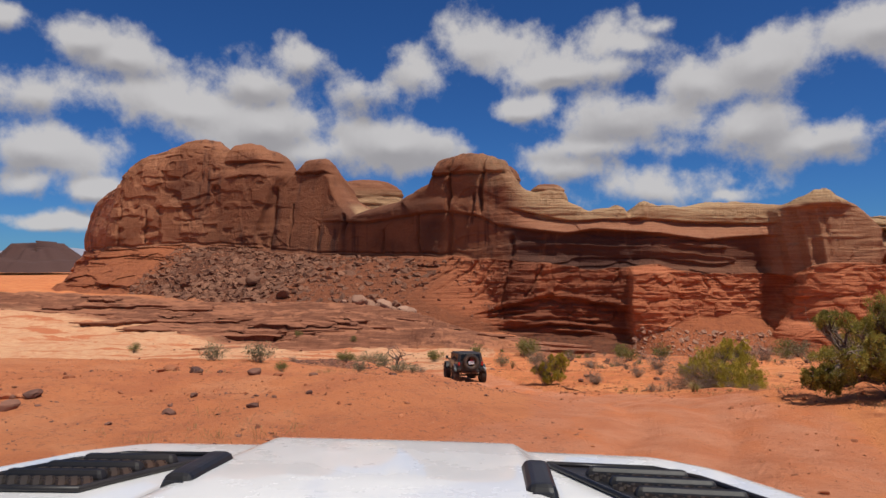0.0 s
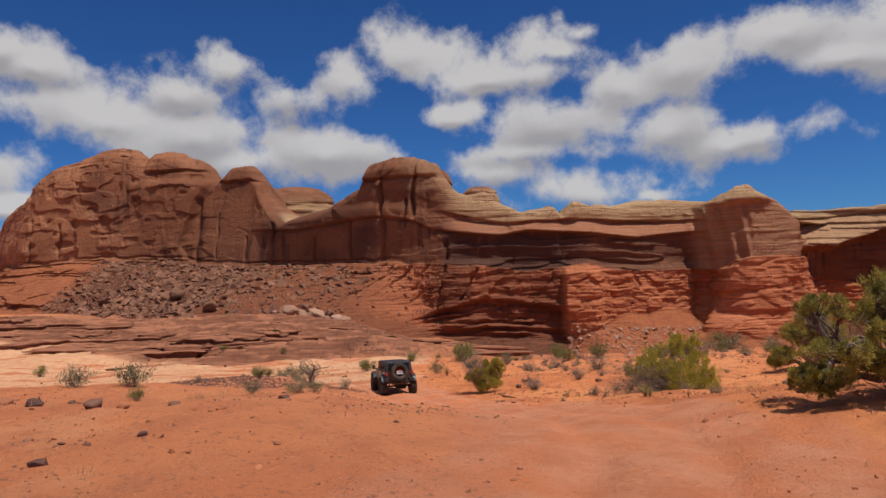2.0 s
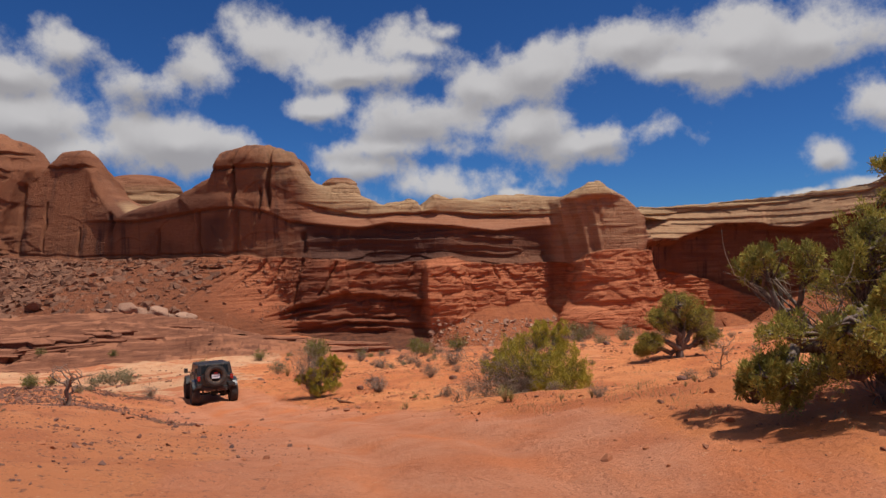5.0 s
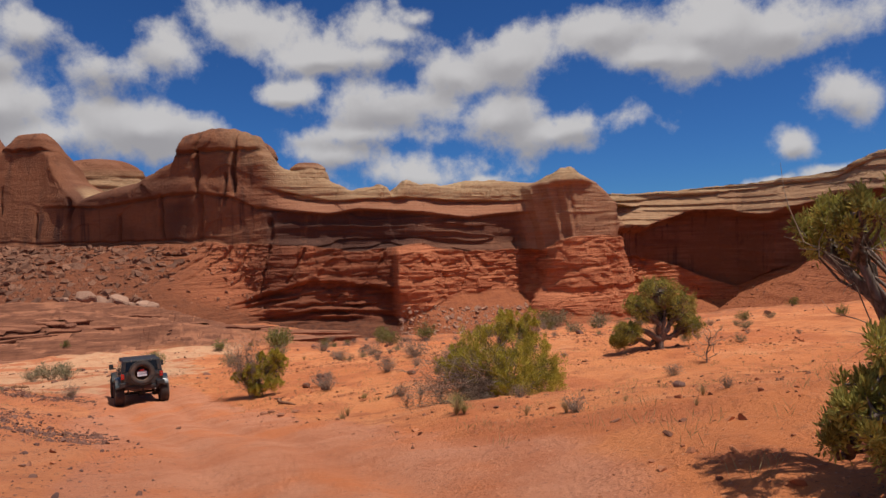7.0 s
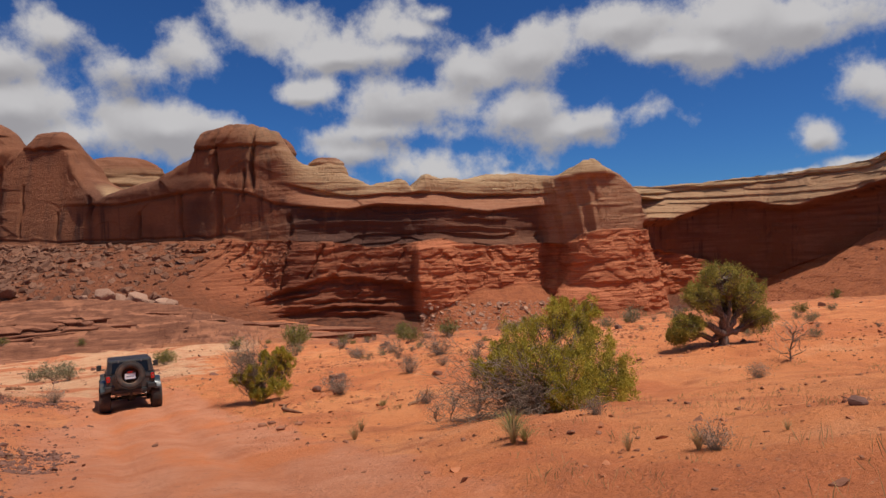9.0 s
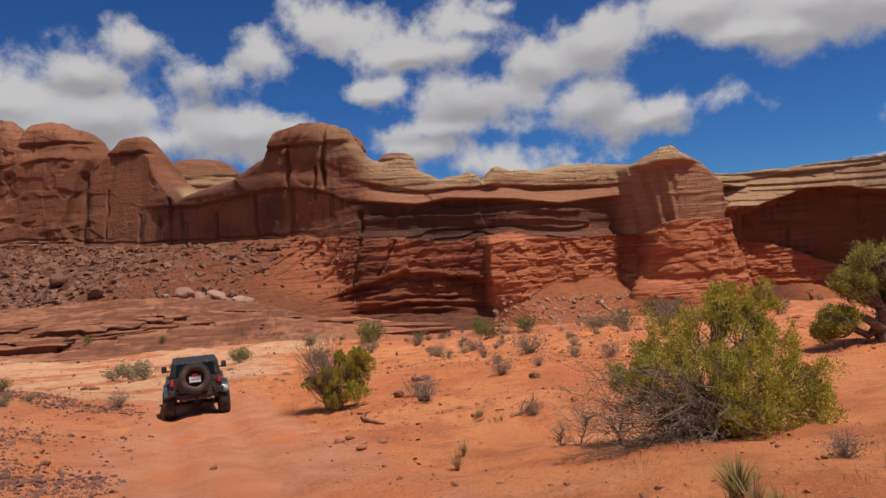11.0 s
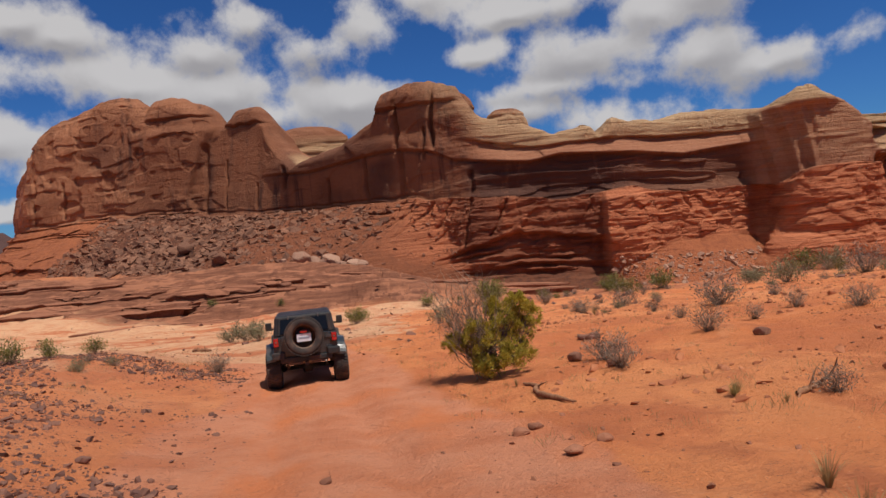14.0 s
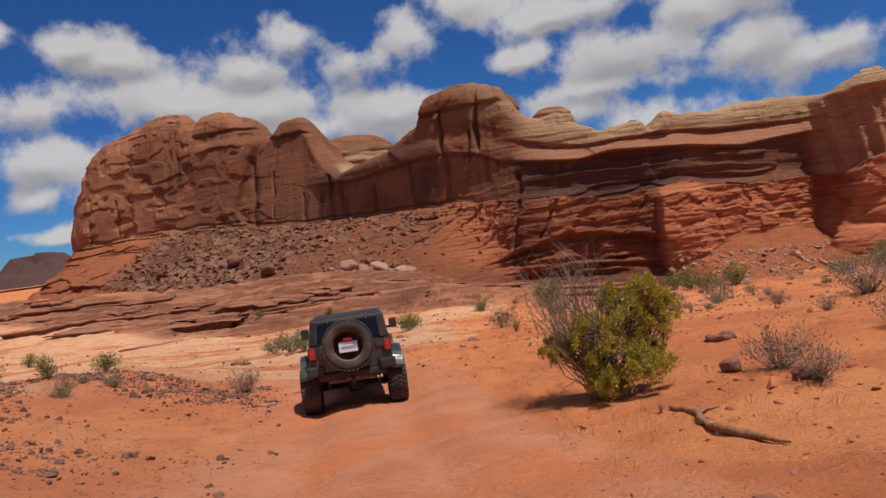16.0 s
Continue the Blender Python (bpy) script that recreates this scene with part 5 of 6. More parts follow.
# clods and broken stones over the right-hand rise, and the stony left verge
n = 5200
x, y = g.uniform(6.5, 34, n), g.uniform(33, 64, n)
k = fbm(x / 4, y / 4, 3.0, 3) + 0.4 * fbm(x / 1.3, y / 1.3, 6.0, 2) > 0.12
strew("soil_clods", on_ground(x[k], y[k]), 0.05 + 0.055 * g.pareto(2.0, k.sum()).clip(0, 4), CLOD, "red-brown clods and broken stones on the sandy rise", g)
n = 9000
x, y = g.uniform(-8, 2.0, n), g.uniform(28.5, 38, n)
k = (x < track_x(y) - 1.7 - 0.8 * g.uniform(0, 1, n)) & (fbm(x / 2.2, y / 2.2, 7.0, 3) > -0.05 + 0.35 * g.uniform(0, 1, n))
strew("dark_gravel", on_ground(x[k], y[k]), 0.025 + 0.036 * g.pareto(2.0, k.sum()).clip(0, 4.5), STONE_DARK, "dark brown stones on the stony verge", g)
n = 5200
x, y = g.uniform(-12, 12, n), g.uniform(2.5, 24, n)
k = (np.abs(x - track_x(y)) > 0.9 + 1.4 * g.uniform(0, 1, n)) & (fbm(x / 3, y / 3, 12.0, 3) > -0.1)
strew("red_gravel", on_ground(x[k], y[k]), 0.018 + 0.026 * g.pareto(1.9, k.sum()).clip(0, 4), CLOD, "loose red pebbles and crumbs beside the track", g)
n = 1500
x, y = g.uniform(-50, 60, n), g.uniform(48, 150, n)
strew("far_gravel", on_ground(x, y), 0.12 + 0.12 * g.pareto(2.4, n).clip(0, 5), STONE_DARK, "brown stones scattered over the far flats", g)


def boulder(at, size, material, label, seed, flat=0.65, group="boulders"):
    """An angular boulder: a hull with cut and slightly worn edges."""
    v, f = block(500 + seed, 22, flat)
    bm = bmesh.new()
    made = [bm.verts.new(Vector(q) * size) for q in v]
    for q in f:
        bm.faces.new([made[i] for i in q])
    bmesh.ops.dissolve_limit(bm, angle_limit=0.2, verts=bm.verts, edges=bm.edges)
    bmesh.ops.bevel(bm, geom=bm.edges[:], offset=size * 0.03, segments=2, affect="EDGES")
    me = bpy.data.meshes.new("boulder")
    bm.to_mesh(me)
    bm.free()
    ob = thing("boulder", me, material, label, "boulder", group=group)
    ob.matrix_world = pose(at[0], at[1], at[2] + size * flat * 0.30, seed * 37 % 14 - 7, seed * 53 % 12 - 6, seed * 91 % 360)


def slope_at(x, y):
    """A place on the mesa's lower slope, or on the ground where that lies higher."""
    low = V[:n_low]
    i = np.argmin((low[..., 0] - x) ** 2 + (low[..., 1] - y) ** 2)
    return (x, y, max(float(low.reshape(-1, 3)[i, 2]), float(terrain(x, y))))


for i, (x, y, size) in enumerate([(-22.5, 197, 5.0), (-18.5, 198, 4.2), (-16.5, 204, 5.6), (-21, 203, 4.4), (-10.5, 200, 4.6), (-8, 196, 3.4), (-27, 195, 2.2), (-36, 203, 2.6), (-14, 207, 3.6), (-25.5, 201, 2.4), (-52, 232, 4.5), (-66, 246, 5.2)]):
    boulder((x, y, slope_at(x, y)[2] + 0.15 * size), size, STONE_PALE if i < 10 else STONE_TALUS, "fallen sandstone boulder on the rubble slope", i + 1, 0.85)
for i, (x, y, size) in enumerate([(6.11, 33.5, 0.22), (5.85, 33.25, 0.28), (1.0, 31.0, 0.15), (3.5, 31.7, 0.16), (6.65, 32.0, 0.2), (6.2, 31.6, 0.22), (8.47, 37.65, 0.4), (-18.5, 150, 2.2)]):
    boulder((x, y, float(terrain(x, y))), size, STONE_RED, "reddish-brown stone lying on red sand", i + 21, 0.5, "loose stones")
for i, (x, y, size) in enumerate([(9.1, 42.6, 0.5), (9.4, 42.9, 0.35), (11.4, 20.8, 0.2), (7.92, 38.8, 0.4), (12.4, 39.6, 0.4), (0.1, 33.5, 0.2), (-1.2, 18.0, 0.25)]):
    boulder((x, y, float(terrain(x, y))), size, STONE_DARK, "dark brown stone lying on red sand", i + 41, 0.6, "loose stones")

# dark stones lying about the soil beside the track
g = np.random.default_rng(91)
for i in range(34):
    if i < 24:
        y = g.uniform(10, 21)
        x = -2.2 - g.uniform(0, 10) * (y / 20)
    else:
        y = g.uniform(8, 15)
        x = float(track_x(y)) + g.uniform(3.5, 7)
    boulder((x, y, float(terrain(x, y))), 0.10 + 0.12 * min(g.pareto(1.8), 2.6), STONE_DARK if i % 3 else CLOD, "dark brown weathered stone lying on red soil" if i % 3 else "reddish stone half sunk in red soil", i + 61, 0.55, "loose stones")


def fallen_log(points, radius, seed, label):
    g = np.random.default_rng(seed)
    s = Stock()
    pts = np.array([(x, y, float(terrain(x, y)) + radius * 0.7) for x, y in points])
    t = np.linspace(0, len(pts) - 1, 22)
    p = np.stack([np.interp(t, range(len(pts)), pts[:, i]) for i in range(3)], -1) + g.normal(size=(22, 3)) * radius * 0.22
    s.tube(p, radius * (0.75 + 0.4 * np.abs(g.normal(size=22)).clip(0, 1)) * np.concatenate([np.linspace(0.4, 1, 5), np.ones(13), np.linspace(1, 0.25, 4)]), 8)
    log = thing("fallen_log", s.mesh("fallen_log"), LOGWOOD, label, "log")
    for k in (3, 8, 15):
        b = Stock()
        b.tube(crooked(p[k], p[k] + g.normal(size=3) * 0.22 + (0, 0, 0.1), g, 4, 0.2), np.linspace(radius * 0.5, radius * 0.15, 4), 5)
        part("stub", b.mesh("stub"), LOGWOOD, log)


fallen_log([(6.55, 37.5), (6.72, 36.9), (6.6, 36.3), (6.75, 35.7), (7.05, 35.2)], 0.045, 3, "long weathered brown log lying on red sand")
fallen_log([(9.7, 33.4), (10.3, 33.75)], 0.05, 4, "short broken branch lying on red sand")
fallen_log([(-6.2, 60.5), (-7.4, 61.2)], 0.10, 6, "dark dead branch lying on pale rock")

# thin dark ledges of bedded rock between the pale pan and the rubble slope
LEDGE = stone_material("bedded_ledge_rock", (0.19, 0.072, 0.040), (0.29, 0.118, 0.066), (0.13, 0.052, 0.034), 0.45)


def rock_ledge(x, y, long, wide, thick, seed, turn):
    """A broken bed of rock with a ragged outline and an undercut edge."""
    n = 64
    a = np.linspace(0, 2 * np.pi, n, endpoint=False)
    r = 1 + 0.30 * fbm(np.cos(a) * 3 + seed, np.sin(a) * 3, 2.0, 4)
    px_, py_ = long * 0.5 * r * np.cos(a), wide * 0.5 * r * np.sin(a)
    c, s_ = math.cos(turn), math.sin(turn)
    ox, oy = x + px_ * c - py_ * s_, y + px_ * s_ + py_ * c
    base = float(terrain(x, y))
    rows = []
    for k_, (scale, h) in enumerate(((0.80, -1.2), (0.86, thick * 0.35), (0.985, thick * 0.5), (1.0, thick * 0.8), (0.96, thick), (0.6, thick * 1.04), (0.2, thick * 1.08))):
        ix, iy = x + (ox - x) * scale, y + (oy - y) * scale
        rows.append(np.stack([ix, iy, base + h + 0.12 * thick * vnoise(ix / 1.5, iy / 1.5, seed) + 0.5 * (terrain(ix, iy, False) - float(terrain(x, y, False)))], -1))
    v = np.concatenate(rows)
    i = np.arange(len(rows) * n).reshape(len(rows), n)
    j = np.roll(i, -1, axis=1)
    me = mesh_from("rock_ledge", v, np.stack([i[:-1], j[:-1], j[1:], i[1:]], -1).reshape(-1, 4), False)
    thing("rock_ledge", me, LEDGE, "dark red bed of broken ledge rock", "ledge", group="rock ledges")


g = np.random.default_rng(15)
for i in range(38):
    x = g.uniform(-95, 24)
    y = 119 + 0.75 * max(0, -25 - x) * 0.8 + g.uniform(0, 62) * (0.55 if x < -40 else 1)
    rock_ledge(x, y, g.uniform(9, 30), g.uniform(3, 7), g.uniform(0.22, 0.6), i * 1.7, g.normal() * 0.12)

# ---------------------------------------------------------------- far distance
def distant_rock(name, at, size, seed, label, material):
    a, b = np.meshgrid(np.linspace(0, 2 * np.pi, 97), np.linspace(0, 1, 30))
    r = 1 + 0.25 * fbm(np.cos(a) * 1.5 + seed, np.sin(a) * 1.5, 0, 4)
    prof = np.interp(b, [0, 0.4, 0.45, 0.9, 1], [1.35, 1.0, 0.80, 0.50, 0.0])
    top = 1 + 0.22 * fbm(np.cos(a) * 2.2 + seed, np.sin(a) * 2.2, 3, 4)
    zz = np.interp(b, [0, 0.4, 0.45, 0.9, 1], [0, 0.45, 0.5, 0.97, 1.0]) * top
    v = np.stack([at[0] + size[0] * r * prof * np.cos(a), at[1] + size[1] * r * prof * np.sin(a), at[2] + size[2] * zz], -1)
    m = mesh_from(name, v.reshape(-1, 3), grid_faces(*a.shape)[:, ::-1])
    attribute(m, "layer", (b * 2.2).ravel())
    attribute(m, "pale", np.zeros(a.size))
    attribute(m, "talus", np.zeros(a.size))
    thing(name, m, material, label, "butte", "structure")


DISTANT = stone_material("far_shaded_rock", (0.050, 0.030, 0.030), (0.095, 0.052, 0.046), (0.14, 0.072, 0.055))
distant_rock("far_butte", (-400, 690, -12), (50, 40, 24), 4.0, "low dark craggy butte in the far distance", DISTANT)
k = Nodes("hazy_far_hills")
HAZE = k.done(k.mix(k.ramp(k.noise(0.004, 5, 0.6), 0.4, 0.6), (0.20, 0.24, 0.33), (0.27, 0.28, 0.34)), 1.0)
hx = np.linspace(-3600, 400, 160)
hz = 26 + 30 * np.abs(fbm(hx / 500, 2.0, 0, 4)) + 12 * step(-900, -2400, hx)
hv = np.stack([np.stack([hx, 4300 - 0 * hx, -40 + 0 * hx], -1), np.stack([hx, 4340 + 0 * hx, hz], -1), np.stack([hx, 4560 + 0 * hx, -40 + 0 * hx], -1)])
thing("backdrop_hills", mesh_from("backdrop_hills", hv.reshape(-1, 3), grid_faces(3, len(hx))), HAZE, "blue hazy hills on the horizon", "hills", "structure")

# ---------------------------------------------------------------- vehicles
def paint(name, colour, rough, dust=(0.34, 0.15, 0.08), amount=0.35, metal=0.0, spec=0.5, coat=0.0):
    k = Nodes(name)
    d = k.ramp(k.noise(3.5, 6, 0.65), 0.42, 0.75)
    col = k.mix(k.math("MULTIPLY", d, amount), colour, dust)
    r = k.math("ADD", k.math("MULTIPLY", d, 0.25), rough)
    m = k.done(col, r, k.noise(60, 3, 0.5), 0.001, 0.15, metal, spec)
    k.bsdf.inputs["Coat Weight"].default_value = coat
    return m


SLATE = paint("dark_slate_paint", (0.028, 0.036, 0.040), 0.28, amount=0.22, coat=0.5)
BLACKTOP = paint("black_hard_top", (0.014, 0.015, 0.017), 0.45, amount=0.12)
TRIM = paint("black_plastic", (0.018, 0.018, 0.018), 0.6, amount=0.25)
TYRE = paint("dusty_tyre_rubber", (0.055, 0.046, 0.042), 0.85, dust=(0.22, 0.135, 0.095), amount=0.6, spec=0.2)
RIM = paint("dark_alloy", (0.05, 0.048, 0.046), 0.4, amount=0.4, metal=0.6)
BRONZE = paint("dusty_inner_wheel", (0.12, 0.07, 0.045), 0.6, dust=(0.36, 0.19, 0.11), amount=0.7)
STEEL = paint("worn_steel", (0.22, 0.19, 0.17), 0.45, amount=0.5, metal=0.7)
VENT = paint("glossy_black_plastic", (0.010, 0.010, 0.011), 0.34, amount=0.03)
WHITE = paint("white_paint", (0.82, 0.81, 0.80), 0.22, dust=(0.72, 0.66, 0.62), amount=0.05, coat=0.8)
PLATE = paint("white_plate", (0.75, 0.75, 0.78), 0.4, amount=0.05)
INK = paint("plate_ink", (0.30, 0.32, 0.38), 0.5, amount=0.0)
k = Nodes("dark_window_glass")
GLASS = k.done((0.010, 0.011, 0.012), 0.08, spec=0.3)
k = Nodes("red_lamp_lens")
LAMP = k.done(k.mix(k.ramp(k.noise(40, 2), 0.4, 0.6), (0.30, 0.010, 0.010), (0.45, 0.02, 0.018)), 0.2, spec=0.6)
k.bsdf.inputs["Emission Color"].default_value = (1.0, 0.05, 0.03, 1)
k.bsdf.inputs["Emission Strength"].default_value = 0.06


def box(size, at, bevel=0.02, taper=(1, 1), segments=2, shear=0.0):
    """A bevelled box; taper narrows its top, shear leans its top along y."""
    bm = bmesh.new()
    bmesh.ops.create_cube(bm, size=1.0)
    for v in bm.verts:
        top = v.co.z > 0
        v.co = Vector((v.co.x * size[0] * (taper[0] if top else 1), v.co.y * size[1] * (taper[1] if top else 1) + (shear if top else 0), v.co.z * size[2]))
    if bevel:
        bmesh.ops.bevel(bm, geom=bm.edges[:], offset=bevel, segments=segments, affect="EDGES", profile=0.6)
    bmesh.ops.translate(bm, vec=Vector(at), verts=bm.verts)
    for f in bm.faces:
        f.smooth = False
    return bm


def lathe(profile, at, axis="x", steps=40, caps=True):
    """A turned body: profile of (radius, offset along the axis)."""
    bm = bmesh.new()
    rings = []
    for r, o in profile:
        ring = []
        for i in range(steps):
            a = 2 * math.pi * i / steps
            c, s = r * math.cos(a), r * math.sin(a)
            ring.append(bm.verts.new(Vector(at) + (Vector((o, c, s)) if axis == "x" else Vector((c, o, s)) if axis == "y" else Vector((c, s, o)))))
        rings.append(ring)
    for a, b in zip(rings, rings[1:]):
        for i in range(steps):
            bm.faces.new((a[i], a[(i + 1) % steps], b[(i + 1) % steps], b[i]))
    for ring in (rings[0], rings[-1]):
        if caps and (ring[0].co - ring[steps // 2].co).length > 1e-4:
            bm.faces.new(ring)
    bmesh.ops.recalc_face_normals(bm, faces=bm.faces)
    for f in bm.faces:
        f.smooth = True
    return bm


def wheel(parent, at, radius, width, axis, turn=1, rim=RIM):
    """A knobbly tyre on a dished rim."""
    bm = lathe([(radius * 0.56, -width * 0.42), (radius * 0.62, -width * 0.5), (radius * 0.84, -width * 0.52), (radius * 0.95, -width * 0.46), (radius * 0.965, -width * 0.2),
                (radius * 0.965, width * 0.2), (radius * 0.95, width * 0.46), (radius * 0.84, width * 0.52), (radius * 0.62, width * 0.5), (radius * 0.56, width * 0.42)], at, axis, 48, False)
    for i in range(36):
        a = 2 * math.pi * i / 36
        for o in (-0.36, -0.12, 0.12, 0.36):
            aa = a + (0.09 if o in (-0.12, 0.36) else 0)
            lug = bmesh.ops.create_cube(bm, size=1.0)["verts"]
            for v in lug:
                l = Vector((v.co.x * width * 0.19, v.co.y * radius * 0.12, v.co.z * radius * 0.06 + radius * 0.965))
                c, s = math.cos(aa), math.sin(aa)
                p = Vector((l.x + o * width, l.y * c - l.z * s, l.y * s + l.z * c))
                v.co = Vector(at) + (p if axis == "x" else Vector((p.y, p.x, p.z)))
    w = part("wheel", lathe([(radius * 0.2, turn * width * 0.10), (radius * 0.42, turn * width * 0.14), (radius * 0.52, turn * width * 0.30), (radius * 0.575, turn * width * 0.46),
                             (radius * 0.575, -turn * width * 0.42), (radius * 0.45, -turn * width * 0.42)], at, axis, 40), rim, parent)
    part("tyre", bm, TYRE, w, "dusty knobbly off-road tyre")
    part("hub", lathe([(0.0, turn * width * 0.24), (radius * 0.12, turn * width * 0.22), (radius * 0.14, turn * width * 0.08), (radius * 0.22, turn * width * 0.08)], at, axis, 20), STEEL, w)
    for i in range(8):
        a = 2 * math.pi * i / 8
        spoke = box((width * 0.12, radius * 0.10, radius * 0.34), (turn * width * 0.16, 0, radius * 0.33), 0.008)
        for v in spoke.verts:
            c, s = math.cos(a), math.sin(a)
            q = Vector((v.co.x, v.co.y * c - v.co.z * s, v.co.y * s + v.co.z * c))
            v.co = Vector(at) + (q if axis == "x" else Vector((q.y, q.x, q.z)))
        part("spoke", spoke, rim, w)
    return w


def black_vehicle(m):
    car = empty("off_road_vehicle", m, "dark slate off-road vehicle with black hard top and rear spare wheel", "car")
    tub = part("body", box((1.56, 2.75, 0.55), (0, -0.60, 1.03), 0.05, (0.985, 1.0)), SLATE, car)
    part("bonnet", box((1.30, 1.35, 0.42), (0, 1.40, 1.02), 0.06, (0.94, 0.98)), SLATE, car)
    part("grille", box((1.22, 0.06, 0.48), (0, 2.10, 1.0), 0.02), TRIM, car)
    part("floor_pan", box((1.30, 3.6, 0.16), (0, 0.0, 0.70), 0.02), TRIM, car)
    top = part("hard_top", box((1.52, 2.45, 0.50), (0, -0.70, 1.55), 0.045, (0.90, 0.95)), BLACKTOP, car, "black hard top")
    part("rear_window", box((1.18, 0.02, 0.35), (0, -1.948, 1.545), 0.006, (0.94, 1), 1, 0.043), GLASS, car)
    part("rear_window_frame", box((1.30, 0.03, 0.43), (0, -1.932, 1.545), 0.008, (0.93, 1), 1, 0.053), TRIM, car)
    for s in (-1, 1):
        part("window_hinge", box((0.035, 0.03, 0.09), (s * 0.36, -1.905, 1.755), 0.006), STEEL, car, "small grey metal hinge")
        for y0, l in ((-1.35, 0.75), (-0.45, 0.78), (0.25, 0.55)):
            side = box((0.02, l, 0.34), (s * 0.735, y0, 1.55), 0.006)
            for v in side.verts:
                v.co.x -= s * (v.co.z - 1.40) * 0.13
            part("side_window", side, GLASS, car)
        for y0 in (-0.85, 0.05):
            part("door", box((0.03, 0.84, 0.52), (s * 0.785, y0 + 0.25, 1.05), 0.015), SLATE, car)
            part("door_handle", box((0.03, 0.16, 0.035), (s * 0.81, y0 + 0.02, 1.22), 0.01), TRIM, car)
        lamp = part("tail_lamp", box((0.15, 0.07, 0.25), (s * 0.70, -1.995, 1.18), 0.02), TRIM, car)
        part("lamp_lens", box((0.115, 0.03, 0.20), (s * 0.70, -2.03, 1.18), 0.015), LAMP, lamp, "red tail lamp lens")
        part("lamp_core", box((0.04, 0.012, 0.035), (s * 0.70, -2.048, 1.19), 0.004), STEEL, lamp)
        # fender flares
        for y0 in (-1.42, 1.45):
            bm = bmesh.new()
            n, prof = 15, []
            for i in range(n):
                a = math.radians(24 + 132 * i / (n - 1))
                cy, cz = y0 + 0.60 * math.cos(a), 0.52 + 0.60 * math.sin(a)
                prof.append([bm.verts.new((s * x, cy + dy, cz + dz)) for x, dy, dz in ((0.74, 0, 0.03), (0.96, 0, 0.0), (0.96, 0, -0.05), (0.74, 0, -0.04))])
            for p, q in zip(prof, prof[1:]):
                for i in range(4):
                    bm.faces.new((p[i], p[(i + 1) % 4], q[(i + 1) % 4], q[i]))
            bm.faces.new(prof[0])
            bm.faces.new(prof[-1])
            bmesh.ops.recalc_face_normals(bm, faces=bm.faces)
            part("fender_flare", bm, SLATE if y0 < 0 else TRIM, car)
        mirror = part("mirror", box((0.17, 0.10, 0.22), (s * 0.98, 0.62, 1.42), 0.03), TRIM, car)
        part("mirror_arm", box((0.14, 0.04, 0.05), (s * 0.86, 0.66, 1.34), 0.01), TRIM, mirror)
        part("bumper_corner", box((0.30, 0.22, 0.17), (s * 0.66, -2.10, 0.86), 0.03), TRIM, car)
        part("shock_absorber", lathe([(0.035, 0.45), (0.035, 0.70), (0.05, 0.70), (0.05, 0.86)], (s * 0.48, -1.52, 0), "z", 12), STEEL, car)
        wheel(car, (s * 0.82, -1.45, 0.47), 0.475, 0.35, "x", s)
        wheel(car, (s * 0.82, 1.45, 0.47), 0.475, 0.35, "x", s)
    gate = part("tailgate", box((1.16, 0.05, 0.52), (0, -1.985, 1.06), 0.02), SLATE, car)
    part("gate_handle", box((0.05, 0.03, 0.10), (0.50, -2.02, 1.20), 0.01), TRIM, gate)
    for z in (0.95, 1.20):
        part("gate_hinge", box((0.16, 0.04, 0.07), (0.56, -2.02, z), 0.012), SLATE, gate)
    part("windscreen", box((1.30, 0.03, 0.48), (0, 0.72, 1.54), 0.008, (0.9, 1), 1, -0.18), GLASS, car)
    part("bumper", box((1.24, 0.16, 0.13), (0, -2.08, 0.74), 0.03), TRIM, car)
    for s in (-1, 1):
        part("skid_bracket", box((0.34, 0.05, 0.06), (s * 0.28, -2.10, 0.64), 0.012), BRONZE, car, "dusty tan metal bracket")
    part("tow_hitch", box((0.09, 0.16, 0.09), (0, -2.16, 0.63), 0.012), TRIM, car)
    part("spare_carrier", box((0.50, 0.16, 0.30), (0.0, -2.07, 1.26), 0.03), TRIM, car)
    spare = part("spare_wheel", lathe([(0.20, -0.02), (0.205, 0.10), (0.27, 0.13), (0.275, -0.12), (0.285, -0.13)], (-0.02, -2.27, 1.29), "y", 44, False), BRONZE, car, "dusty spare wheel")
    r, w, at = 0.475, 0.30, (-0.02, -2.27, 1.29)
    bm = lathe([(r * 0.58, -w * 0.40), (r * 0.64, -w * 0.5), (r * 0.84, -w * 0.52), (r * 0.95, -w * 0.45), (r * 0.97, 0), (r * 0.95, w * 0.45), (r * 0.84, w * 0.5), (r * 0.58, w * 0.42)], at, "y", 52, False)
    for i in range(36):
        a = 2 * math.pi * i / 36
        for o in (-0.40, -0.14, 0.14, 0.40):
            lug = bmesh.ops.create_cube(bm, size=1.0)["verts"]
            for v in lug:
                l = Vector((v.co.x * w * 0.2, v.co.y * r * 0.11, v.co.z * r * 0.06 + r * 0.965))
                c, s = math.cos(a + o * 0.2), math.sin(a + o * 0.2)
                v.co = Vector(at) + Vector((l.y * c - l.z * s, l.x + o * w, l.y * s + l.z * c))
    part("tyre", bm, TYRE, spare, "dusty knobbly spare tyre")
    part("wheel_disc", lathe([(0.0, -0.01), (0.20, -0.01), (0.205, 0.04), (0.0, 0.04)], at, "y", 32), TRIM, spare)
    plate = part("number_plate", box((0.34, 0.012, 0.19), (-0.02, -2.32, 1.26), 0.004), PLATE, spare, "white plate with plain bars")
    part("brake_lamp", box((0.17, 0.03, 0.05), (-0.02, -2.34, 1.40), 0.012), LAMP, spare, "red brake lamp")
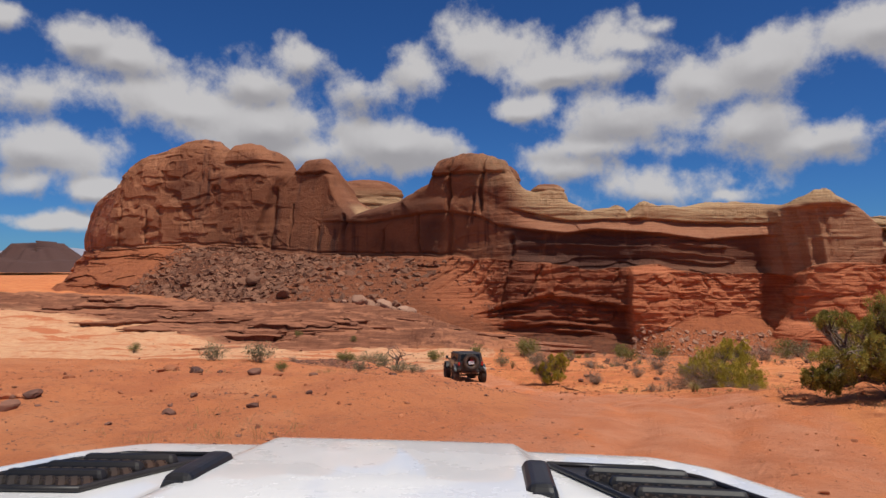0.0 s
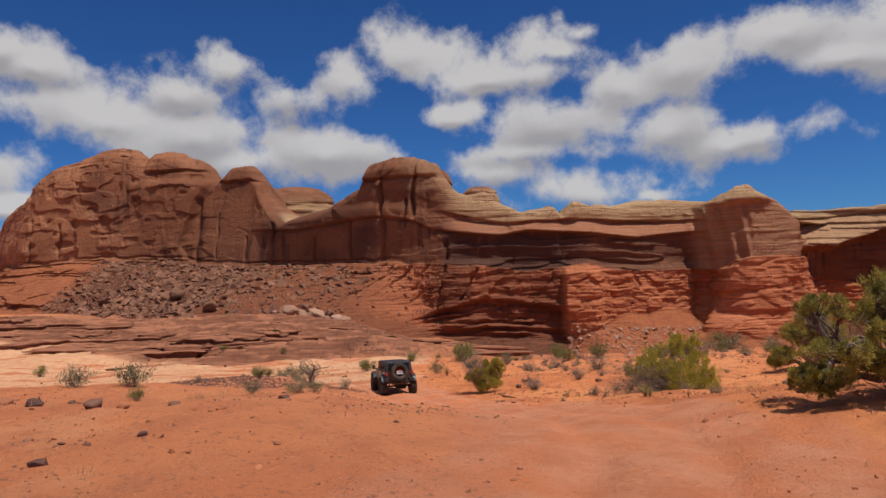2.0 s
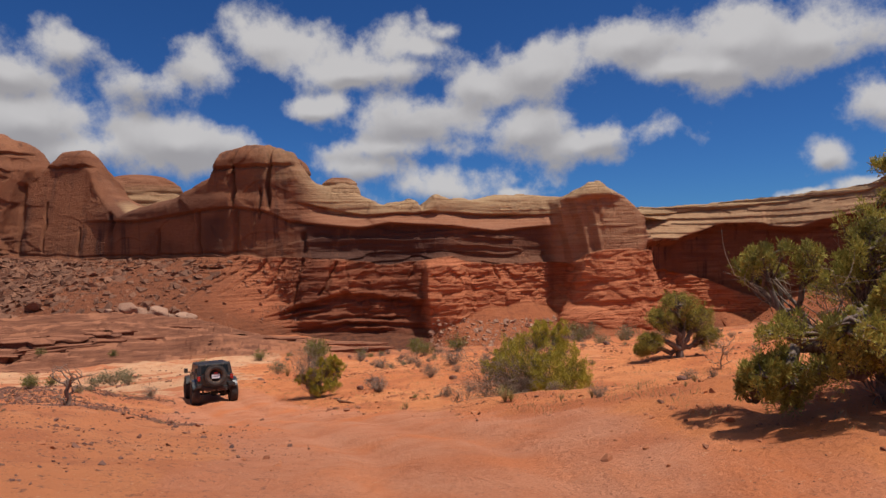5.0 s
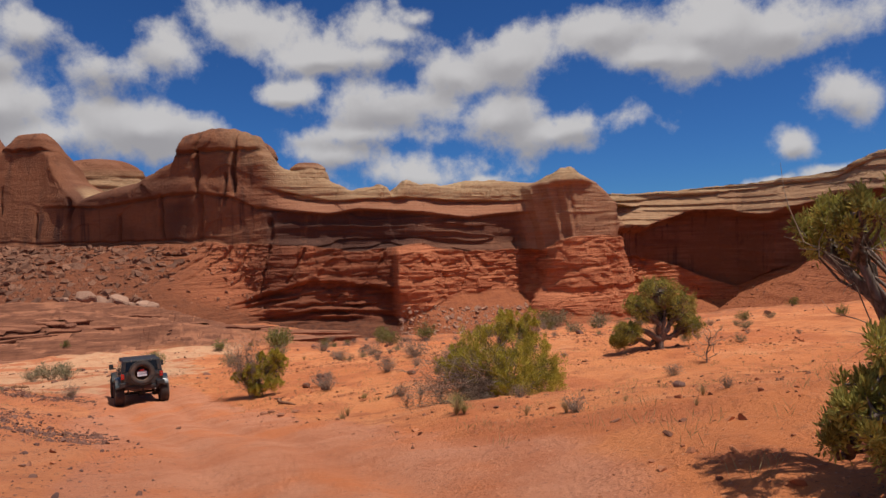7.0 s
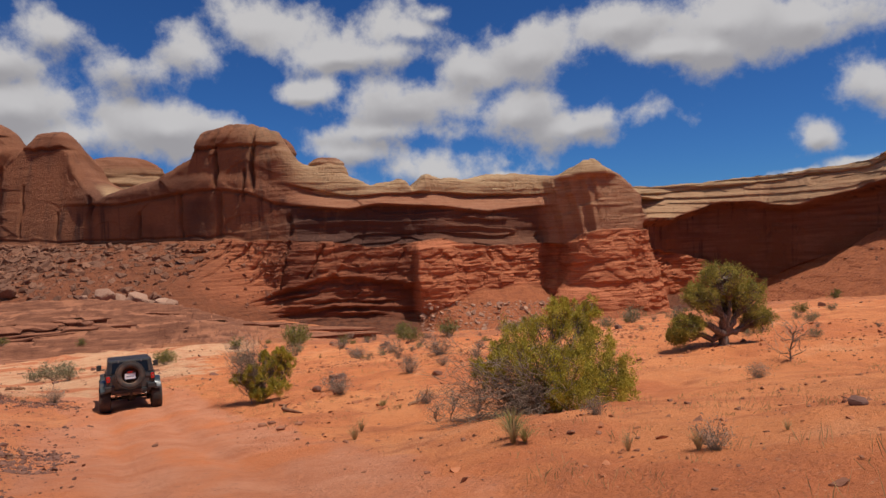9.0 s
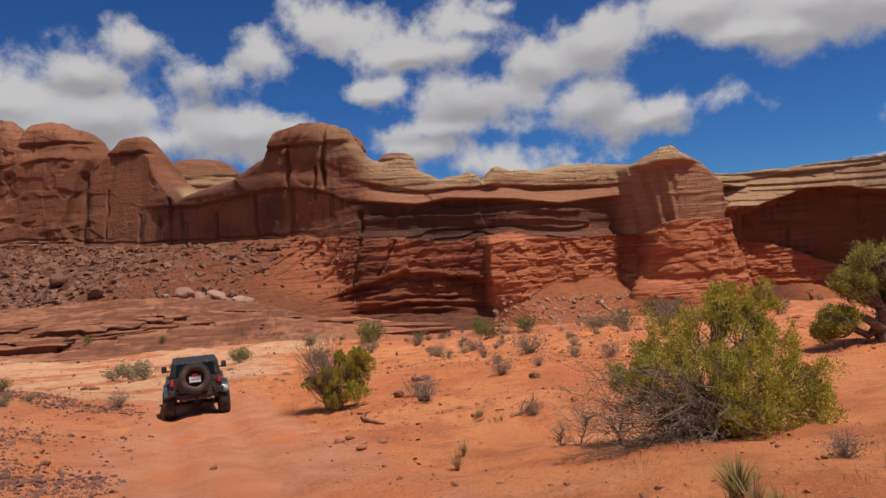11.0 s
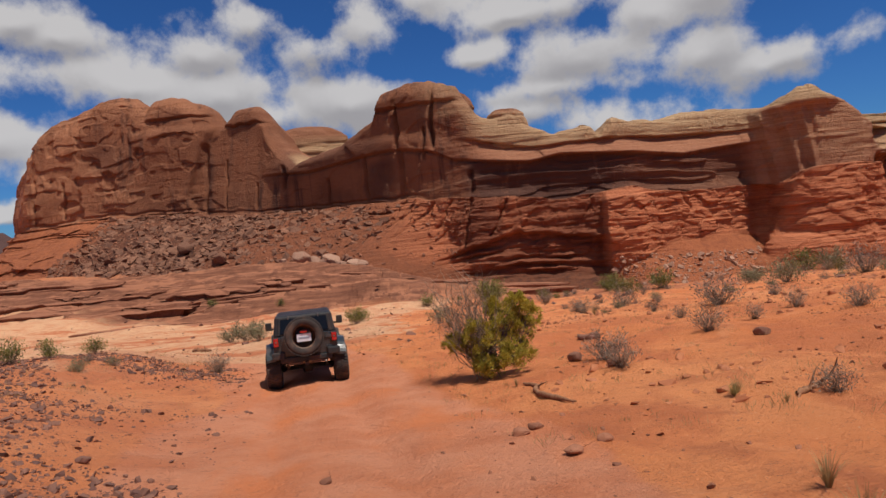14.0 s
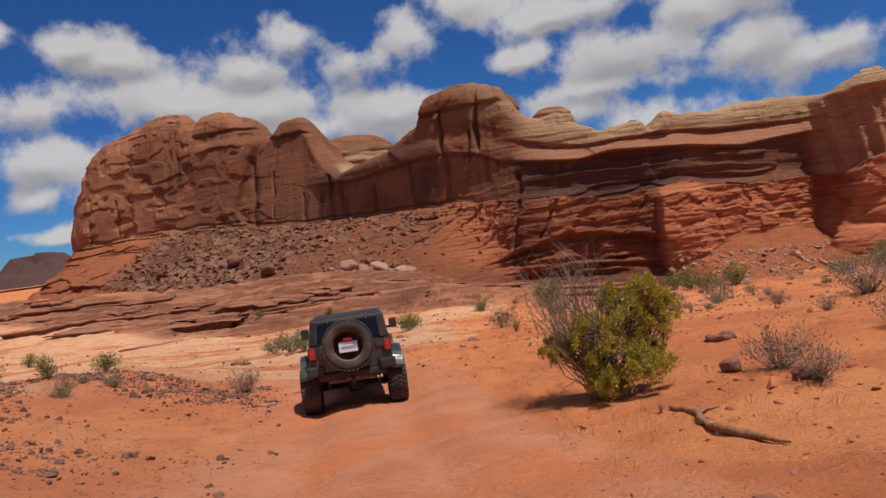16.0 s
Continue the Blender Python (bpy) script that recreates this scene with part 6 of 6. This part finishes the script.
    part("plate_bar", box((0.26, 0.004, 0.05), (-0.02, -2.329, 1.255), 0), INK, spare)
    part("axle", lathe([(0.05, -0.75), (0.05, -0.14), (0.15, -0.10), (0.15, 0.10), (0.05, 0.14), (0.05, 0.75)], (0, -1.45, 0.47), "x", 16), TRIM, car)
    part("front_axle", lathe([(0.05, -0.75), (0.05, 0.10), (0.14, 0.16), (0.14, 0.34), (0.05, 0.38), (0.05, 0.75)], (0, 1.45, 0.47), "x", 16), TRIM, car)
    part("muffler", lathe([(0.0, -0.34), (0.10, -0.32), (0.10, 0.32), (0.0, 0.34)], (0.0, -1.80, 0.66), "x", 16), STEEL, car)
    part("exhaust_pipe", lathe([(0.03, -2.2), (0.03, -1.6)], (0.45, 0.0, 0.62), "y", 12), STEEL, car)
    part("aerial", lathe([(0.006, 1.25), (0.003, 1.95)], (0.72, 0.75, 0), "z", 6), TRIM, car)
    return car


jx, jy, jyaw = 1.55, 43.2, 9.0
jr = radians(jyaw)
fwd = np.array([-math.sin(jr), math.cos(jr)])
rgt = np.array([math.cos(jr), math.sin(jr)])
zc = [float(terrain(jx + fwd[0] * a * 1.45 + rgt[0] * b * 0.8, jy + fwd[1] * a * 1.45 + rgt[1] * b * 0.8)) for a, b in ((1, 1), (1, -1), (-1, 1), (-1, -1))]
j_pitch = math.degrees(math.atan2((zc[0] + zc[1] - zc[2] - zc[3]) / 2, 2.9))
j_roll = math.degrees(math.atan2((zc[1] + zc[3] - zc[0] - zc[2]) / 2, 1.6))
black_vehicle(pose(jx, jy, sum(zc) / 4 - 0.02, j_pitch, j_roll, jyaw))


def hood_surface(x0, x1, y0, y1, height, name, parent, material, nx=24, ny=24, thick=0.02):
    """A pressed panel: x0 and x1 give its sides as functions of y, height its top."""
    u, v = np.meshgrid(np.linspace(0, 1, nx), np.linspace(0, 1, ny))
    y = y0 + (y1 - y0) * v
    x = x0(y) + (x1(y) - x0(y)) * u
    z = height(x, y)
    top = np.stack([x, y, z], -1).reshape(-1, 3)
    low = top - (0, 0, thick)
    f = grid_faces(ny, nx)
    n = nx * ny
    i = np.arange(n).reshape(ny, nx)
    rim = np.concatenate([i[0], i[1:, -1], i[-1, -2::-1], i[-2:0:-1, 0]])
    r2 = np.roll(rim, -1)
    side = np.stack([rim, rim + n, r2 + n, r2], -1)
    me = mesh_from(name, np.concatenate([top, low]), np.concatenate([f, f[:, ::-1] + n, side]))
    me.materials.append(material)
    return part(name, me, material, parent)


def white_vehicle(m):
    car = empty("white_off_road_vehicle", m, "white off-road vehicle with black vented bonnet", "car")

    def half(y):
        return np.interp(y, [0.75, 1.45, 1.90, 2.1], [1.30, 1.20, 1.02, 0.82])

    def inner(y):
        return np.interp(y, [0.75, 2.1], [0.50, 0.39])

    def crown(x, y):
        a = np.abs(x)
        z = 1.372 - 0.010 * (a / 0.9) ** 2 - 0.07 * np.clip((a - half(y) + 0.09) / 0.09, 0, 1) ** 2
        z = z + 0.024 * step(0.03, -0.03, a - inner(y))
        return z - 0.9 * np.clip(y - 2.03, 0, 1) ** 1.5 - 0.02 * np.clip(y - 1.5, 0, 1)

    hood = hood_surface(lambda y: -half(y), lambda y: half(y), 0.75, 2.12, crown, "bonnet", car, WHITE, 120, 40)
    def near_side(y):
        return np.interp(y, [1.40, 1.82], [0.64, 0.46])

    def far_side(y):
        return np.interp(y, [1.40, 1.72, 1.82], [0.98, 0.85, 0.75])

    for s in (-1, 1):
        lo_, hi_ = (near_side, far_side) if s > 0 else ((lambda y: -far_side(y)), (lambda y: -near_side(y)))
        vent = hood_surface(lo_, hi_, 1.40, 1.82, lambda x, y: crown(x, y) + 0.005, "vent_panel", hood, VENT, 16, 16, 0.008)
        tagged(vent, "black plastic vent panel with honeycomb slots")
        frame_mesh = Stock()
        ys = np.linspace(1.40, 1.82, 14)
        loop = [(near_side(y), y) for y in ys] + [(far_side(y), y) for y in ys[::-1]]
        loop = np.array(loop + loop[:2])
        frame_mesh.tube(np.stack([s * loop[:, 0], loop[:, 1], crown(loop[:, 0], loop[:, 1]) + 0.008], -1), np.full(len(loop), 0.008), 6)
        part("vent_rim", frame_mesh.mesh("vent_rim"), VENT, vent)
        for k, y0 in enumerate((1.47, 1.57, 1.67)):
            lo, hi = float(near_side(y0)) + 0.025, float(far_side(y0)) - 0.05
            bm = box((hi - lo, 0.045, 0.03), (s * (lo + hi) / 2, y0 + 0.045, 0.0), 0.012, (0.92, 0.5))
            for v in bm.verts:
                v.co.z = float(crown(v.co.x, v.co.y)) + 0.014 + v.co.z
            part("louvre", bm, VENT, vent)
            bm = bmesh.new()
            for q in range(8):
                for row in (0, 1):
                    cx, cy = lo + (hi - lo) * (q + 0.5 + 0.5 * row) / 8.5, y0 - 0.018 + 0.024 * row
                    made = bmesh.ops.create_circle(bm, segments=6, radius=0.0135, cap_ends=False)["verts"]
                    for v in made:
                        v.co = Vector((s * cx + v.co.x, cy + v.co.y, 0))
            ext = bmesh.ops.extrude_edge_only(bm, edges=bm.edges[:])["geom"]
            for v in bm.verts:
                v.co.z = float(crown(v.co.x, v.co.y)) + 0.006
            for v in (e for e in ext if isinstance(e, bmesh.types.BMVert)):
                v.co.z += 0.011
            part("honeycomb", bm, STEEL, vent)
        block_ = box((0.085, 0.30, 0.042), (s * 0.420, 1.56, 1.390), 0.018, (0.72, 0.86), 3)
        rest = part("bonnet_bumper", block_, VENT, car, "black rubber bonnet bumper")
        part("bumper_slot", box((0.045, 0.012, 0.018), (s * 0.420, 1.414, 1.388), 0.004), BLACKTOP, rest)
        part("bumper_recess", box((0.045, 0.012, 0.022), (s * 0.420, 1.707, 1.388), 0.004), BLACKTOP, rest)
        part("headlamp", lathe([(0.0, 2.06), (0.09, 2.05), (0.11, 2.0), (0.11, 1.95)], (s * 0.50, 0, 1.10), "y", 24), STEEL, car)
        part("fender", box((0.34, 0.95, 0.10), (s * 0.86, 1.45, 1.10), 0.04), TRIM, car)
        wheel(car, (s * 0.82, 1.47, 0.47), 0.47, 0.32, "x", s)
        wheel(car, (s * 0.82, -1.50, 0.47), 0.47, 0.32, "x", s)
        part("fender", box((0.34, 0.95, 0.10), (s * 0.86, -1.50, 1.10), 0.04), TRIM, car)
        part("side_window", box((0.02, 1.9, 0.42), (s * 0.745, -1.6, 1.62), 0.005), GLASS, car)
    part("body", box((1.60, 2.85, 0.62), (0, -0.68, 1.00), 0.05), WHITE, car)
    part("engine_bay", box((1.40, 1.36, 0.50), (0, 1.37, 1.03), 0.05), WHITE, car)
    part("grille", box((1.30, 0.05, 0.46), (0, 2.07, 1.05), 0.02), TRIM, car)
    part("bumper", box((1.60, 0.20, 0.20), (0, 2.22, 0.72), 0.04), TRIM, car)
    part("floor_pan", box((1.30, 3.9, 0.16), (0, 0.0, 0.66), 0.02), TRIM, car)
    part("cowl", box((1.50, 1.10, 0.06), (0, 0.22, 1.33), 0.02), TRIM, car)
    part("windscreen", box((1.44, 0.04, 0.56), (0, -0.40, 1.63), 0.01, (0.92, 1), 1, -0.22), GLASS, car)
    part("hard_top", box((1.50, 1.95, 0.60), (0, -1.62, 1.64), 0.06, (0.9, 0.94)), BLACKTOP, car, "black hard top")
    part("axle", lathe([(0.05, -0.75), (0.05, 0.75)], (0, -1.50, 0.47), "x", 16), TRIM, car)
    part("front_axle", lathe([(0.05, -0.75), (0.05, 0.75)], (0, 1.47, 0.47), "x", 16), TRIM, car)
    return car


white_vehicle(pose(-0.30, 0.0, -0.058, -4.0, 0.3, -4.5))
